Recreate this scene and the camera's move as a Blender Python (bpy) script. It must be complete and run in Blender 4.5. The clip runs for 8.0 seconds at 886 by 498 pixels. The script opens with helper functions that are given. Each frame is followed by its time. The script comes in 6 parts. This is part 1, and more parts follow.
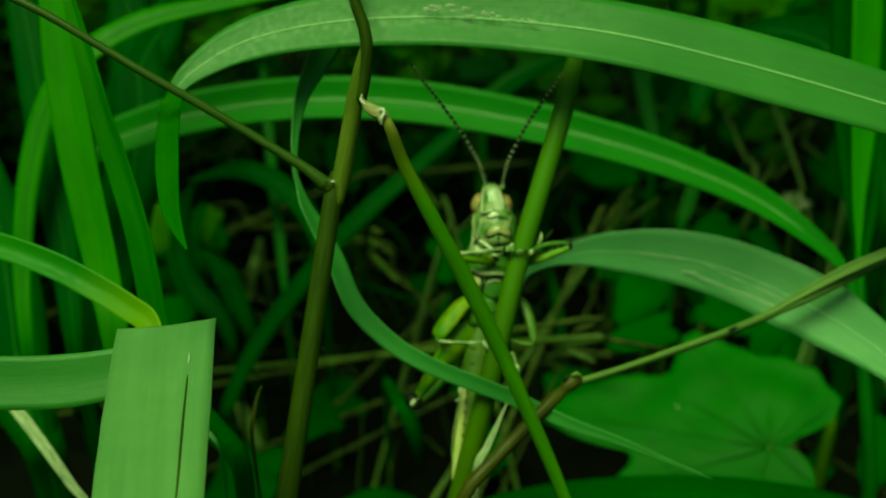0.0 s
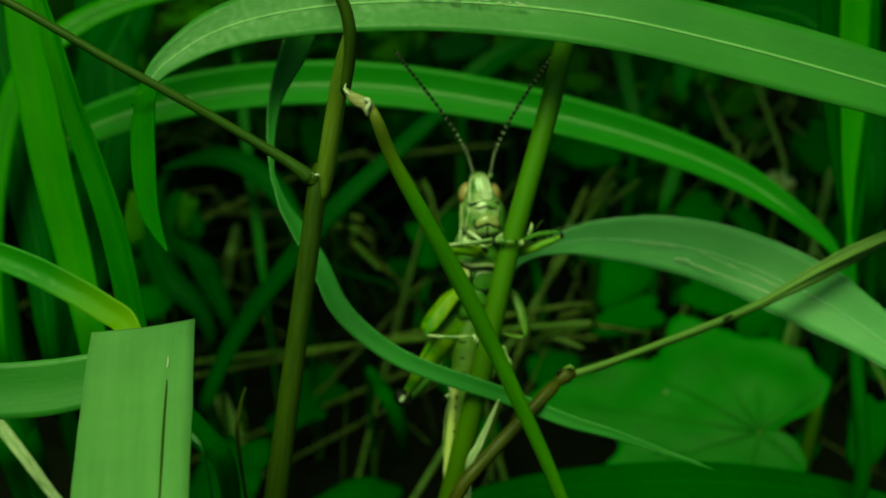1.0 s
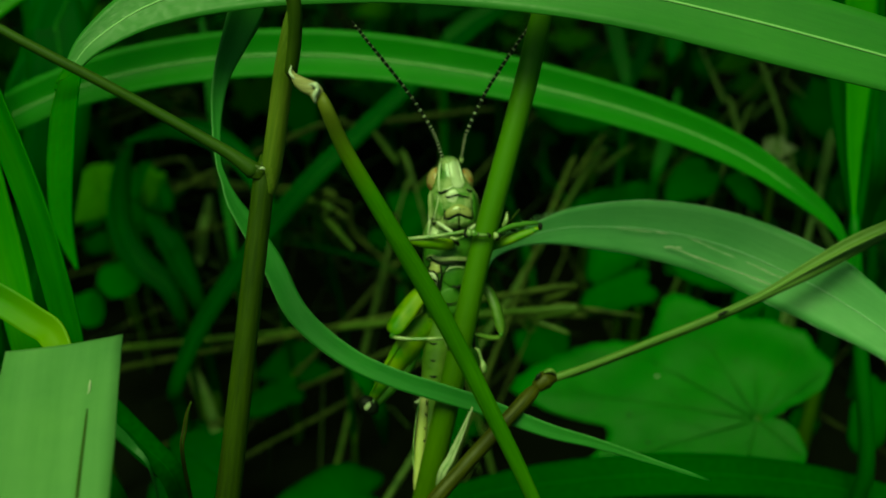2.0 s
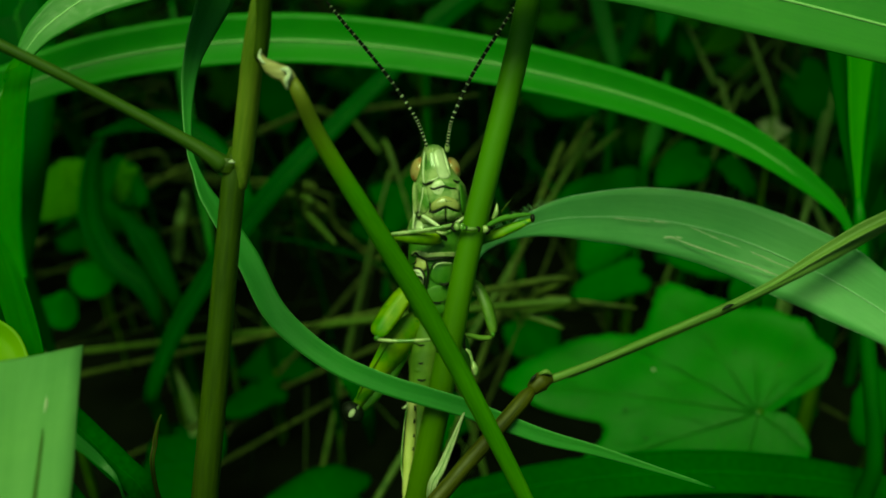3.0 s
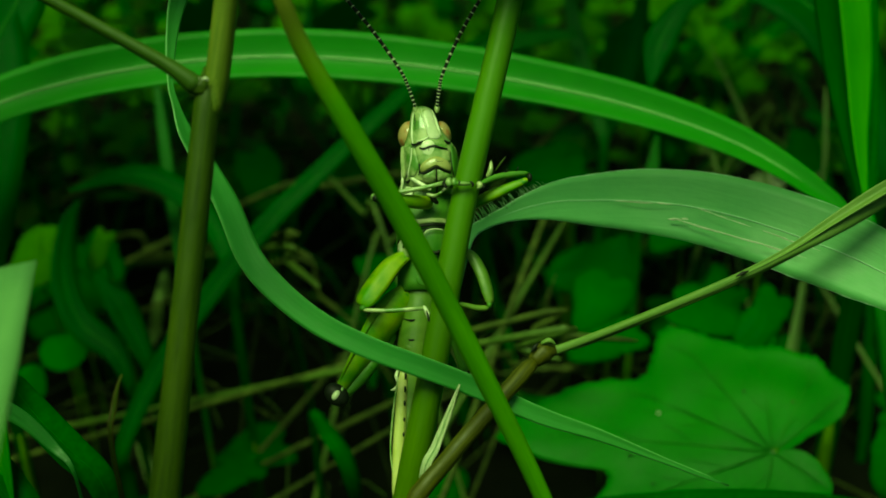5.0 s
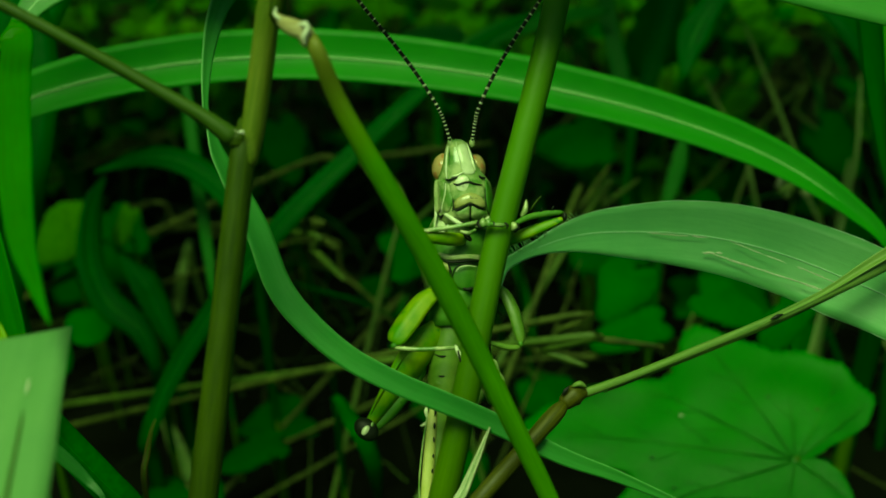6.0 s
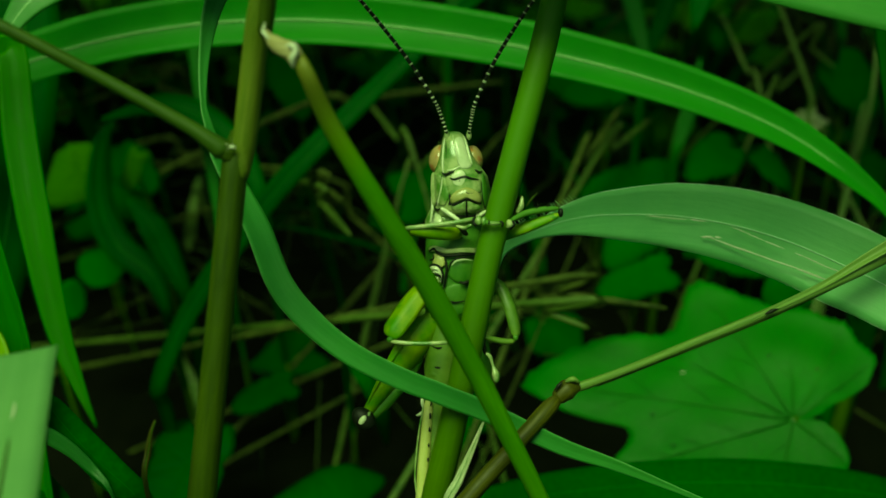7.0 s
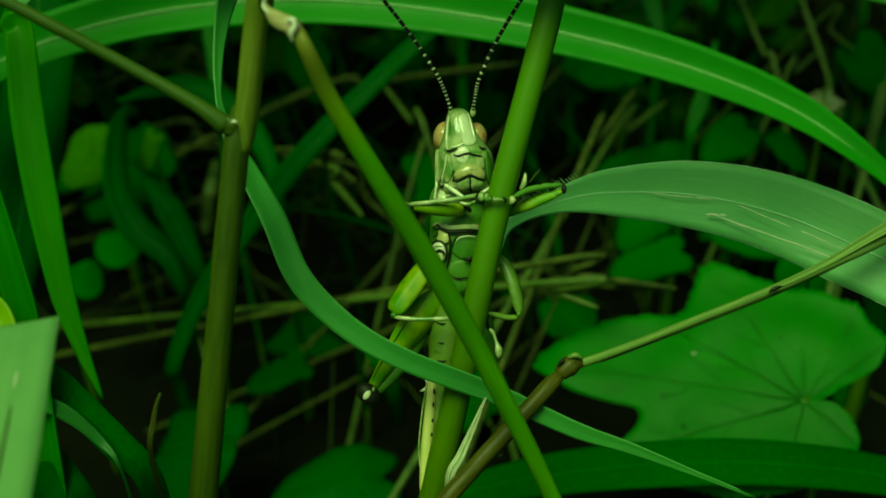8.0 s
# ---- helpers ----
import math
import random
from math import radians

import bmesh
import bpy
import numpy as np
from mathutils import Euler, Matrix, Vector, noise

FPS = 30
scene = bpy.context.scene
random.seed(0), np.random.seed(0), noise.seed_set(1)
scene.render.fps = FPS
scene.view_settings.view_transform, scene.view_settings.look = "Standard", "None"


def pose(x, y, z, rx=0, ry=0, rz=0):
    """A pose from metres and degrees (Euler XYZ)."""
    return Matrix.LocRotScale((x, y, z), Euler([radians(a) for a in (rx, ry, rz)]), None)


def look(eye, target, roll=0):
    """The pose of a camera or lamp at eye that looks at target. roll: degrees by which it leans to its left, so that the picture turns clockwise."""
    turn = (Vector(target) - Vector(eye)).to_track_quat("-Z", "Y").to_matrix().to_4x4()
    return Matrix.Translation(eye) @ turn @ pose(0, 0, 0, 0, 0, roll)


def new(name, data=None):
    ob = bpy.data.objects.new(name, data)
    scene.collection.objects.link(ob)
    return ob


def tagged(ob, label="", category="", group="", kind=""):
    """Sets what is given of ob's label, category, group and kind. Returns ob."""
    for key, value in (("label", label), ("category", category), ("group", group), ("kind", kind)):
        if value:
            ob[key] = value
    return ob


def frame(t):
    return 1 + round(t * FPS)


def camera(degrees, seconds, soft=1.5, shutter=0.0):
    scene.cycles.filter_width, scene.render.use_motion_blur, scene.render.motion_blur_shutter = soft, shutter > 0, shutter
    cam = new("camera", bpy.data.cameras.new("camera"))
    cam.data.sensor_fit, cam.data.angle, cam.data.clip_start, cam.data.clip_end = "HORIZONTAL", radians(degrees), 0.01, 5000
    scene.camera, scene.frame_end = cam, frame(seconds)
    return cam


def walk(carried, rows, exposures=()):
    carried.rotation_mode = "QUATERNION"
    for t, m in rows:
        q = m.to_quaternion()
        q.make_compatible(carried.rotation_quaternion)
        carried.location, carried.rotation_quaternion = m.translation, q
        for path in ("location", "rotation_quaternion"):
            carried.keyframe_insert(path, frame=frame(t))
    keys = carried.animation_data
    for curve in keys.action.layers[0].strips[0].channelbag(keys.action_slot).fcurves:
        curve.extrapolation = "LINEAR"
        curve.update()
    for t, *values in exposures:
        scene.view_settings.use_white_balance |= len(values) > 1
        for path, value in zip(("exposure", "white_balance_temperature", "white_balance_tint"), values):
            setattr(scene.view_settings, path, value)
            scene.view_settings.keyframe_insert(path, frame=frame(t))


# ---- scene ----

# ---------- camera and its walk ----------
cam = camera(45, 8.0, soft=1.7)
cam.data.dof.use_dof = True
cam.data.dof.focus_distance = 0.156
cam.data.dof.aperture_fstop = 19.0
walk(cam, [
    (0.0, pose(0.00689, -0.04001, 0.25428, 60.596, -0.114, 4.430)),
    (0.5, pose(0.00772, -0.03768, 0.25408, 60.521, 0.143, 4.112)),
    (1.0, pose(0.00389, -0.03351, 0.25371, 59.338, 0.012, 2.733)),
    (1.5, pose(0.00657, -0.02397, 0.24960, 58.507, 0.568, 2.026)),
    (1.7, pose(0.00729, -0.02025, 0.25045, 57.827, 0.515, 2.291)),
    (2.8, pose(0.00838, -0.00357, 0.24880, 55.137, 0.377, 1.364)),
    (3.0, pose(0.00717, -0.00408, 0.24508, 56.092, 0.887, 0.920)),
    (3.5, pose(-0.00000, 0.00000, 0.24750, 55.000, 0.000, 0.000)),
    (4.0, pose(-0.00218, -0.00084, 0.24031, 56.394, -1.003, -1.607)),
    (4.2, pose(0.00618, -0.00256, 0.23416, 57.920, 0.113, -0.425)),
    (5.3, pose(0.00512, -0.00832, 0.21143, 65.413, 1.187, -0.136)),
    (5.5, pose(0.00296, -0.00704, 0.21355, 64.933, 0.648, 0.127)),
    (6.0, pose(0.00361, -0.00008, 0.22663, 61.003, 0.509, 1.242)),
    (6.5, pose(0.01102, 0.00816, 0.24098, 55.973, 1.367, 3.154)),
    (7.0, pose(0.00684, 0.00687, 0.23873, 55.557, 0.827, 2.232)),
    (7.5, pose(0.00732, 0.00596, 0.23758, 55.134, 1.173, 2.701)),
    (8.0, pose(0.00965, 0.00546, 0.23793, 54.862, 1.418, 3.301)),
], exposures=[(0.0, -0.10, 14300, -75), (0.9, -0.16, 14300, -75), (1.6, -0.26, 14300, -75), (3.0, -0.07, 14300, -75), (4.2, -0.10, 14300, -75), (5.4, 0.25, 14300, -75), (6.2, 0.06, 14300, -75), (7.0, 0.0, 14300, -75), (8.0, 0.02, 14300, -75)])

# ---------- world and sun: soft light of an overcast noon ----------
SUN_EL, SUN_AZ = radians(70), radians(212)
world = bpy.data.worlds.new("overcast_sky")
scene.world = world
world.use_nodes = True
wn = world.node_tree
sky = wn.nodes.new("ShaderNodeTexSky")
sky.sky_type, sky.sun_disc = "NISHITA", False
sky.sun_elevation, sky.sun_rotation = SUN_EL, SUN_AZ
sky.air_density, sky.dust_density, sky.ozone_density = 1.0, 4.0, 1.0
wn.links.new(sky.outputs["Color"], wn.nodes["Background"].inputs["Color"])
wn.nodes["Background"].inputs["Strength"].default_value = 0.075
sun_data = bpy.data.lights.new("sun", "SUN")
sun_data.energy, sun_data.angle, sun_data.color = 2.9, radians(28), (1.0, 0.96, 0.88)
sun = new("sun", sun_data)
sun_dir = Vector((math.sin(SUN_AZ) * math.cos(SUN_EL), math.cos(SUN_AZ) * math.cos(SUN_EL), math.sin(SUN_EL)))
sun.matrix_basis = look(sun_dir * 5.0, (0, 0.15, 0.1))


# ---------- materials ----------
def nodes_of(name):
    m = bpy.data.materials.new(name)
    m.use_nodes = True
    nt = m.node_tree
    return m, nt, nt.nodes["Principled BSDF"], nt.nodes["Material Output"]


def node(nt, kind, **values):
    n = nt.nodes.new(kind)
    for key, value in values.items():
        n.inputs[key].default_value = value
    return n


def ramp(nt, source, stops):
    r = nt.nodes.new("ShaderNodeValToRGB")
    el = r.color_ramp.elements
    while len(el) < len(stops):
        el.new(0.5)
    for e, (at, col) in zip(el, stops):
        e.position, e.color = at, (*col, 1)
    nt.links.new(source, r.inputs["Fac"])
    return r.outputs["Color"]


def blend(nt, fac, a, b, mode="MIX"):
    n = nt.nodes.new("ShaderNodeMix")
    n.data_type, n.blend_type = "RGBA", mode
    for at, v in ((0, fac), (6, a), (7, b)):
        if isinstance(v, (int, float)):
            n.inputs[at].default_value = v
        elif isinstance(v, tuple):
            n.inputs[at].default_value = (*v, 1)
        else:
            nt.links.new(v, n.inputs[at])
    return n.outputs[2]


def leaf_material(name, light, dark, rough=0.5, glow=0.35, vein=0.9, spec=0.22, streak=0.05, top=None):
    """Leaf tissue: long veins across the UV's first axis (in millimetres), blotches in space, thin enough to pass light."""
    m, nt, bsdf, out = nodes_of(name)
    uv = nt.nodes.new("ShaderNodeTexCoord")
    grid = nt.nodes.new("ShaderNodeMapping")
    grid.inputs["Scale"].default_value = (vein, streak, 1)
    nt.links.new(uv.outputs["UV"], grid.inputs["Vector"])
    veins = node(nt, "ShaderNodeTexNoise", Scale=2.4, Detail=3.0, Roughness=0.6)
    nt.links.new(grid.outputs["Vector"], veins.inputs["Vector"])
    blotch = node(nt, "ShaderNodeTexNoise", Scale=70.0, Detail=5.0, Roughness=0.6)
    nt.links.new(uv.outputs["Object"], blotch.inputs["Vector"])
    fine = node(nt, "ShaderNodeTexNoise", Scale=900.0, Detail=3.0)
    nt.links.new(uv.outputs["Object"], fine.inputs["Vector"])
    c1 = ramp(nt, veins.outputs["Fac"], [(0.32, dark), (0.68, light)])
    c2 = ramp(nt, blotch.outputs["Fac"], [(0.3, (0.84, 0.88, 0.84)), (0.7, (1.09, 1.06, 1.0))])
    col = blend(nt, 1.0, c1, c2, "MULTIPLY")
    rnd = nt.nodes.new("ShaderNodeObjectInfo")
    tone = ramp(nt, rnd.outputs["Random"], [(0.0, (0.82, 0.86, 0.8)), (1.0, (1.12, 1.08, 1.05))])
    col = blend(nt, 1.0, col, tone, "MULTIPLY")
    if top:
        tint, near, far = top
        way = nt.nodes.new("ShaderNodeSeparateXYZ")
        nt.links.new(uv.outputs["UV"], way.inputs["Vector"])
        k = nt.nodes.new("ShaderNodeMapRange")
        for key, value in (("From Min", near), ("From Max", far), ("To Min", 1.0), ("To Max", 0.0)):
            k.inputs[key].default_value = value
        nt.links.new(way.outputs["Y"], k.inputs["Value"])
        col = blend(nt, k.outputs["Result"], col, tint)
    nt.links.new(col, bsdf.inputs["Base Color"])
    bsdf.inputs["Specular IOR Level"].default_value = spec
    r = ramp(nt, fine.outputs["Fac"], [(0.3, (rough - 0.08,) * 3), (0.7, (rough + 0.1,) * 3)])
    nt.links.new(r, bsdf.inputs["Roughness"])
    b1 = node(nt, "ShaderNodeBump", Strength=0.12, Distance=0.0003)
    nt.links.new(veins.outputs["Fac"], b1.inputs["Height"])
    b2 = node(nt, "ShaderNodeBump", Strength=0.12, Distance=0.0003)
    nt.links.new(fine.outputs["Fac"], b2.inputs["Height"])
    nt.links.new(b1.outputs["Normal"], b2.inputs["Normal"])
    nt.links.new(b2.outputs["Normal"], bsdf.inputs["Normal"])
    thin = nt.nodes.new("ShaderNodeBsdfTranslucent")
    nt.links.new(blend(nt, 1.0, col, (1.1, 1.3, 0.5), "MULTIPLY"), thin.inputs["Color"])
    mix = node(nt, "ShaderNodeMixShader", Fac=glow)
    nt.links.new(bsdf.outputs["BSDF"], mix.inputs[1])
    nt.links.new(thin.outputs["BSDF"], mix.inputs[2])
    nt.links.new(mix.outputs["Shader"], out.inputs["Surface"])
    return m


def hide_material(name, a, b, dark=None, dark_at=0.62, rough=0.35, scale=400.0, island=0.0, spec=0.5, spread=0.2):
    """Insect shell, bark, straw or soil: two tones in a fine noise and, past dark_at in a coarser one, a dark marking."""
    m, nt, bsdf, out = nodes_of(name)
    co = nt.nodes.new("ShaderNodeTexCoord")
    n1 = node(nt, "ShaderNodeTexNoise", Scale=scale, Detail=4.0, Roughness=0.6)
    n2 = node(nt, "ShaderNodeTexNoise", Scale=scale * 2.2, Detail=3.0)
    for n in (n1, n2):
        nt.links.new(co.outputs["Object"], n.inputs["Vector"])
    col = ramp(nt, n1.outputs["Fac"], [(0.5 - spread, a), (0.5 + spread, b)])
    if island:
        geo = nt.nodes.new("ShaderNodeNewGeometry")
        tone = ramp(nt, geo.outputs["Random Per Island"], [(0.0, (1 - island,) * 3), (1.0, (1 + island,) * 3)])
        col = blend(nt, 1.0, col, tone, "MULTIPLY")
    if dark:
        k = ramp(nt, n2.outputs["Fac"], [(dark_at, (0, 0, 0)), (dark_at + 0.05, (1, 1, 1))])
        col = blend(nt, k, col, dark)
    nt.links.new(col, bsdf.inputs["Base Color"])
    bsdf.inputs["Roughness"].default_value = rough
    bsdf.inputs["Specular IOR Level"].default_value = spec
    bump = node(nt, "ShaderNodeBump", Strength=0.3, Distance=0.0002)
    nt.links.new(n2.outputs["Fac"], bump.inputs["Height"])
    nt.links.new(bump.outputs["Normal"], bsdf.inputs["Normal"])
    return m


M_BLADE = leaf_material("blade_green", (0.052, 0.238, 0.021), (0.045, 0.208, 0.018))
# Deep blade green, with the shade of the back growth put in.
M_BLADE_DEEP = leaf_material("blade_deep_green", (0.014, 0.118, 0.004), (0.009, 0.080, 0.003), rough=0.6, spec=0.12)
M_BLADE_PALE = leaf_material("blade_pale_green", (0.086, 0.255, 0.052), (0.075, 0.230, 0.045), rough=0.45, glow=0.2, spec=0.35)
M_LEAF = leaf_material("broad_leaf_green", (0.062, 0.288, 0.024), (0.050, 0.245, 0.019), vein=0.35, streak=0.35)
M_HERB = leaf_material("herb_yellow_green", (0.105, 0.290, 0.015), (0.060, 0.205, 0.010), vein=0.35, streak=0.35, rough=0.6, spec=0.1)
M_BLADE_FROST = leaf_material("blade_frosted_green", (0.175, 0.410, 0.160), (0.155, 0.37, 0.14), rough=0.45, glow=0.2, spec=0.38)
M_BLADE_MID = leaf_material("blade_blue_green", (0.078, 0.255, 0.054), (0.066, 0.225, 0.044), rough=0.45, glow=0.2, spec=0.4)
M_VEIN = leaf_material("leaf_vein_green", (0.070, 0.260, 0.030), (0.058, 0.225, 0.025), vein=0.35, streak=0.35)
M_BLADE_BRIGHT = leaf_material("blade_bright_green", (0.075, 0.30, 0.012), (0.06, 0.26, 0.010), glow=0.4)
M_WEED = leaf_material("weed_leaf_green", (0.020, 0.150, 0.007), (0.013, 0.105, 0.005), vein=0.35, streak=0.35, rough=0.6, spec=0.06)
M_STEM = leaf_material("stem_green", (0.105, 0.212, 0.011), (0.076, 0.165, 0.008), glow=0.08, rough=0.42)
# Lighter top tint paints in light on the upper stem, with its greener colour.
M_STEM_LIT_TOP = leaf_material("stem_green_lit_top", (0.092, 0.160, 0.010), (0.066, 0.128, 0.008), glow=0.12, rough=0.42, top=((0.105, 0.230, 0.022), 185.0, 125.0))
M_STEM_BROWN = leaf_material("stem_olive_brown", (0.056, 0.088, 0.010), (0.030, 0.053, 0.006), glow=0.05, rough=0.42)
M_RIB = hide_material("midrib_white_green", (0.26, 0.46, 0.18), (0.32, 0.52, 0.22), rough=0.4)
M_SCAR = hide_material("dry_white_tissue", (0.42, 0.46, 0.32), (0.62, 0.64, 0.50), rough=0.5, scale=700)
M_WITHER = leaf_material("withered_blade", (0.60, 0.64, 0.47), (0.17, 0.26, 0.10), glow=0.1, rough=0.5, vein=1.4, streak=0.12)
M_TWIG = leaf_material("twig_grey_green", (0.165, 0.255, 0.080), (0.095, 0.170, 0.038), glow=0.05, rough=0.45)
M_TWIG_DARK = leaf_material("twig_dark_olive", (0.050, 0.095, 0.012), (0.030, 0.064, 0.008), glow=0.03, rough=0.5)
M_TWIG_BROWN = leaf_material("twig_red_brown", (0.088, 0.086, 0.012), (0.034, 0.040, 0.006), glow=0.02, rough=0.5)
M_STRAW = hide_material("straw", (0.020, 0.038, 0.004), (0.110, 0.150, 0.030), rough=0.7, scale=300, island=0.6, spec=0.2)
# Darker than real soil: the shade under the growth is in this colour.
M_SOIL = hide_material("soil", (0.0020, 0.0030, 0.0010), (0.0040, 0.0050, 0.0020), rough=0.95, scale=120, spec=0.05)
M_ROT = hide_material("rotting_stalk", (0.006, 0.011, 0.002), (0.022, 0.032, 0.007), rough=0.8, scale=300, island=0.6, spec=0.15)
M_SHELL = hide_material("shell_green", (0.105, 0.215, 0.040), (0.400, 0.460, 0.215), rough=0.24, scale=330, spec=0.6, spread=0.11)
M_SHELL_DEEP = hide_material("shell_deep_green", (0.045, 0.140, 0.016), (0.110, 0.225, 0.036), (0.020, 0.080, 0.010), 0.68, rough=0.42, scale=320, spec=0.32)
M_SHELL_PALE = hide_material("shell_pale_green", (0.460, 0.540, 0.300), (0.700, 0.730, 0.520), (0.24, 0.38, 0.15), 0.66, rough=0.26, scale=380, spec=0.6)
M_SHELL_YELLOW = hide_material("shell_yellow", (0.42, 0.46, 0.13), (0.56, 0.56, 0.24), (0.30, 0.36, 0.08), 0.66, rough=0.28, scale=320, spec=0.5)
M_LIP = hide_material("lip_beige_green", (0.25, 0.27, 0.075), (0.44, 0.43, 0.20), (0.16, 0.20, 0.05), 0.60, rough=0.24, scale=420, spec=0.6)
M_THIGH = hide_material("thigh_lime", (0.085, 0.225, 0.014), (0.235, 0.335, 0.030), (0.060, 0.180, 0.014), 0.66, rough=0.5, scale=230, spec=0.28, spread=0.13)
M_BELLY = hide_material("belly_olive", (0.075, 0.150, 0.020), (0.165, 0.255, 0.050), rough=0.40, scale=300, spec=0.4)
M_BLACK = hide_material("shell_black", (0.004, 0.007, 0.004), (0.012, 0.016, 0.008), rough=0.5, spec=0.2)
M_EYE = hide_material("eye_amber", (0.33, 0.27, 0.11), (0.54, 0.38, 0.17), (0.38, 0.20, 0.08), 0.58, rough=0.2, scale=240)
M_RIB_DULL = hide_material("midrib_dull_green", (0.13, 0.32, 0.09), (0.17, 0.36, 0.12), rough=0.4)
M_RIB_FROST = hide_material("midrib_frosted", (0.36, 0.58, 0.34), (0.46, 0.66, 0.44), rough=0.4)
M_DRY = leaf_material("dry_beige_tissue", (0.56, 0.50, 0.30), (0.30, 0.26, 0.12), glow=0.15, rough=0.4, spec=0.5)
M_SHOOT = leaf_material("shoot_green_brown_top", (0.092, 0.240, 0.010), (0.066, 0.185, 0.007), glow=0.08, rough=0.42, top=((0.15, 0.16, 0.03), 1.0, 17.0))
M_BLADE_FRONT = leaf_material("blade_front_green", (0.162, 0.318, 0.125), (0.128, 0.272, 0.096), rough=0.5, glow=0.2, spec=0.3, vein=0.16, streak=0.01)
M_STEM_OLIVE = leaf_material("stem_olive_green", (0.160, 0.205, 0.040), (0.095, 0.140, 0.020), glow=0.05, rough=0.42)
M_SHEATH = leaf_material("leaf_yellowing_at_the_bend", (0.080, 0.300, 0.030), (0.062, 0.255, 0.020), glow=0.3, top=((0.200, 0.350, 0.030), 50.0, 32.0))
M_STRAW_GREEN = hide_material("straw_green", (0.040, 0.085, 0.010), (0.105, 0.165, 0.032), rough=0.55, scale=250, spec=0.3)
M_BLADE_THIN = leaf_material("blade_thin_green", (0.085, 0.33, 0.012), (0.07, 0.28, 0.010), glow=0.65)
M_HAIR = hide_material("stiff_hair_green", (0.10, 0.24, 0.07), (0.24, 0.38, 0.18), rough=0.5)


# ---------- mesh builders ----------
def mm(*v):
    return Vector(v) * 0.001


def curve_through(pts, n):
    """n + 1 places on a smooth curve through pts, and each one's share of the way (0 to 1) counted by control points."""
    p = [Vector(q) for q in pts]
    p = [2 * p[0] - p[1]] + p + [2 * p[-1] - p[-2]]
    out, last = [], len(p) - 3
    for i in range(n + 1):
        u = i / n * last
        k = min(int(u), last - 1)
        t, (a, b, c, d) = u - k, p[k:k + 4]
        out.append(((2 * b + (c - a) * t + (2 * a - 5 * b + 4 * c - d) * t * t + (3 * b - a - 3 * c + d) * t ** 3) / 2, i / n))
    return out


def along(values, s):
    """The value at share s of a list of values spread evenly."""
    if not isinstance(values, (list, tuple)):
        return values
    u = s * (len(values) - 1)
    k = min(int(u), len(values) - 2)
    return values[k] + (values[k + 1] - values[k]) * (u - k)


def tube(pts, radii, n=24, sides=10, bm=None, flat=1.0, wobble=0.0, keel=2.0):
    """A stalk along pts with closed, rounded ends: round, or edged like a rhomb as keel falls below 2."""
    bm = bm or bmesh.new()
    uv = bm.loops.layers.uv.verify()
    line = curve_through(pts, n)
    side, rings, run = None, [], 0.0
    for i, (p, s) in enumerate(line):
        t = (line[min(i + 1, n)][0] - line[max(i - 1, 0)][0]).normalized()
        if side is None:
            side = t.orthogonal().normalized()
        side = (side - t * side.dot(t)).normalized()
        other = t.cross(side)
        r = along(radii, s) * (1 + wobble * noise.noise(p * 400))
        if i in (0, n):
            r *= 0.55
        rings.append([bm.verts.new(p + (side * math.cos(a) + other * math.sin(a) * flat) * r
                                   * (abs(math.cos(a)) ** keel + abs(math.sin(a)) ** keel) ** (-1 / keel))
                      for a in (2 * math.pi * k / sides for k in range(sides))])
    for i in range(n):
        step = (line[i + 1][0] - line[i][0]).length * 1000
        for k in range(sides):
            f = bm.faces.new((rings[i][k], rings[i][(k + 1) % sides], rings[i + 1][(k + 1) % sides], rings[i + 1][k]))
            f.smooth = True
            wide = along(radii, i / n) * 2000 * math.pi / sides
            for loop, (du, dv) in zip(f.loops, ((k, 0), (k + 1, 0), (k + 1, 1), (k, 1))):
                loop[uv].uv = (du * wide, run + dv * step)
        run += step
    bm.faces.new(list(reversed(rings[0])))
    bm.faces.new(rings[-1])
    return bm


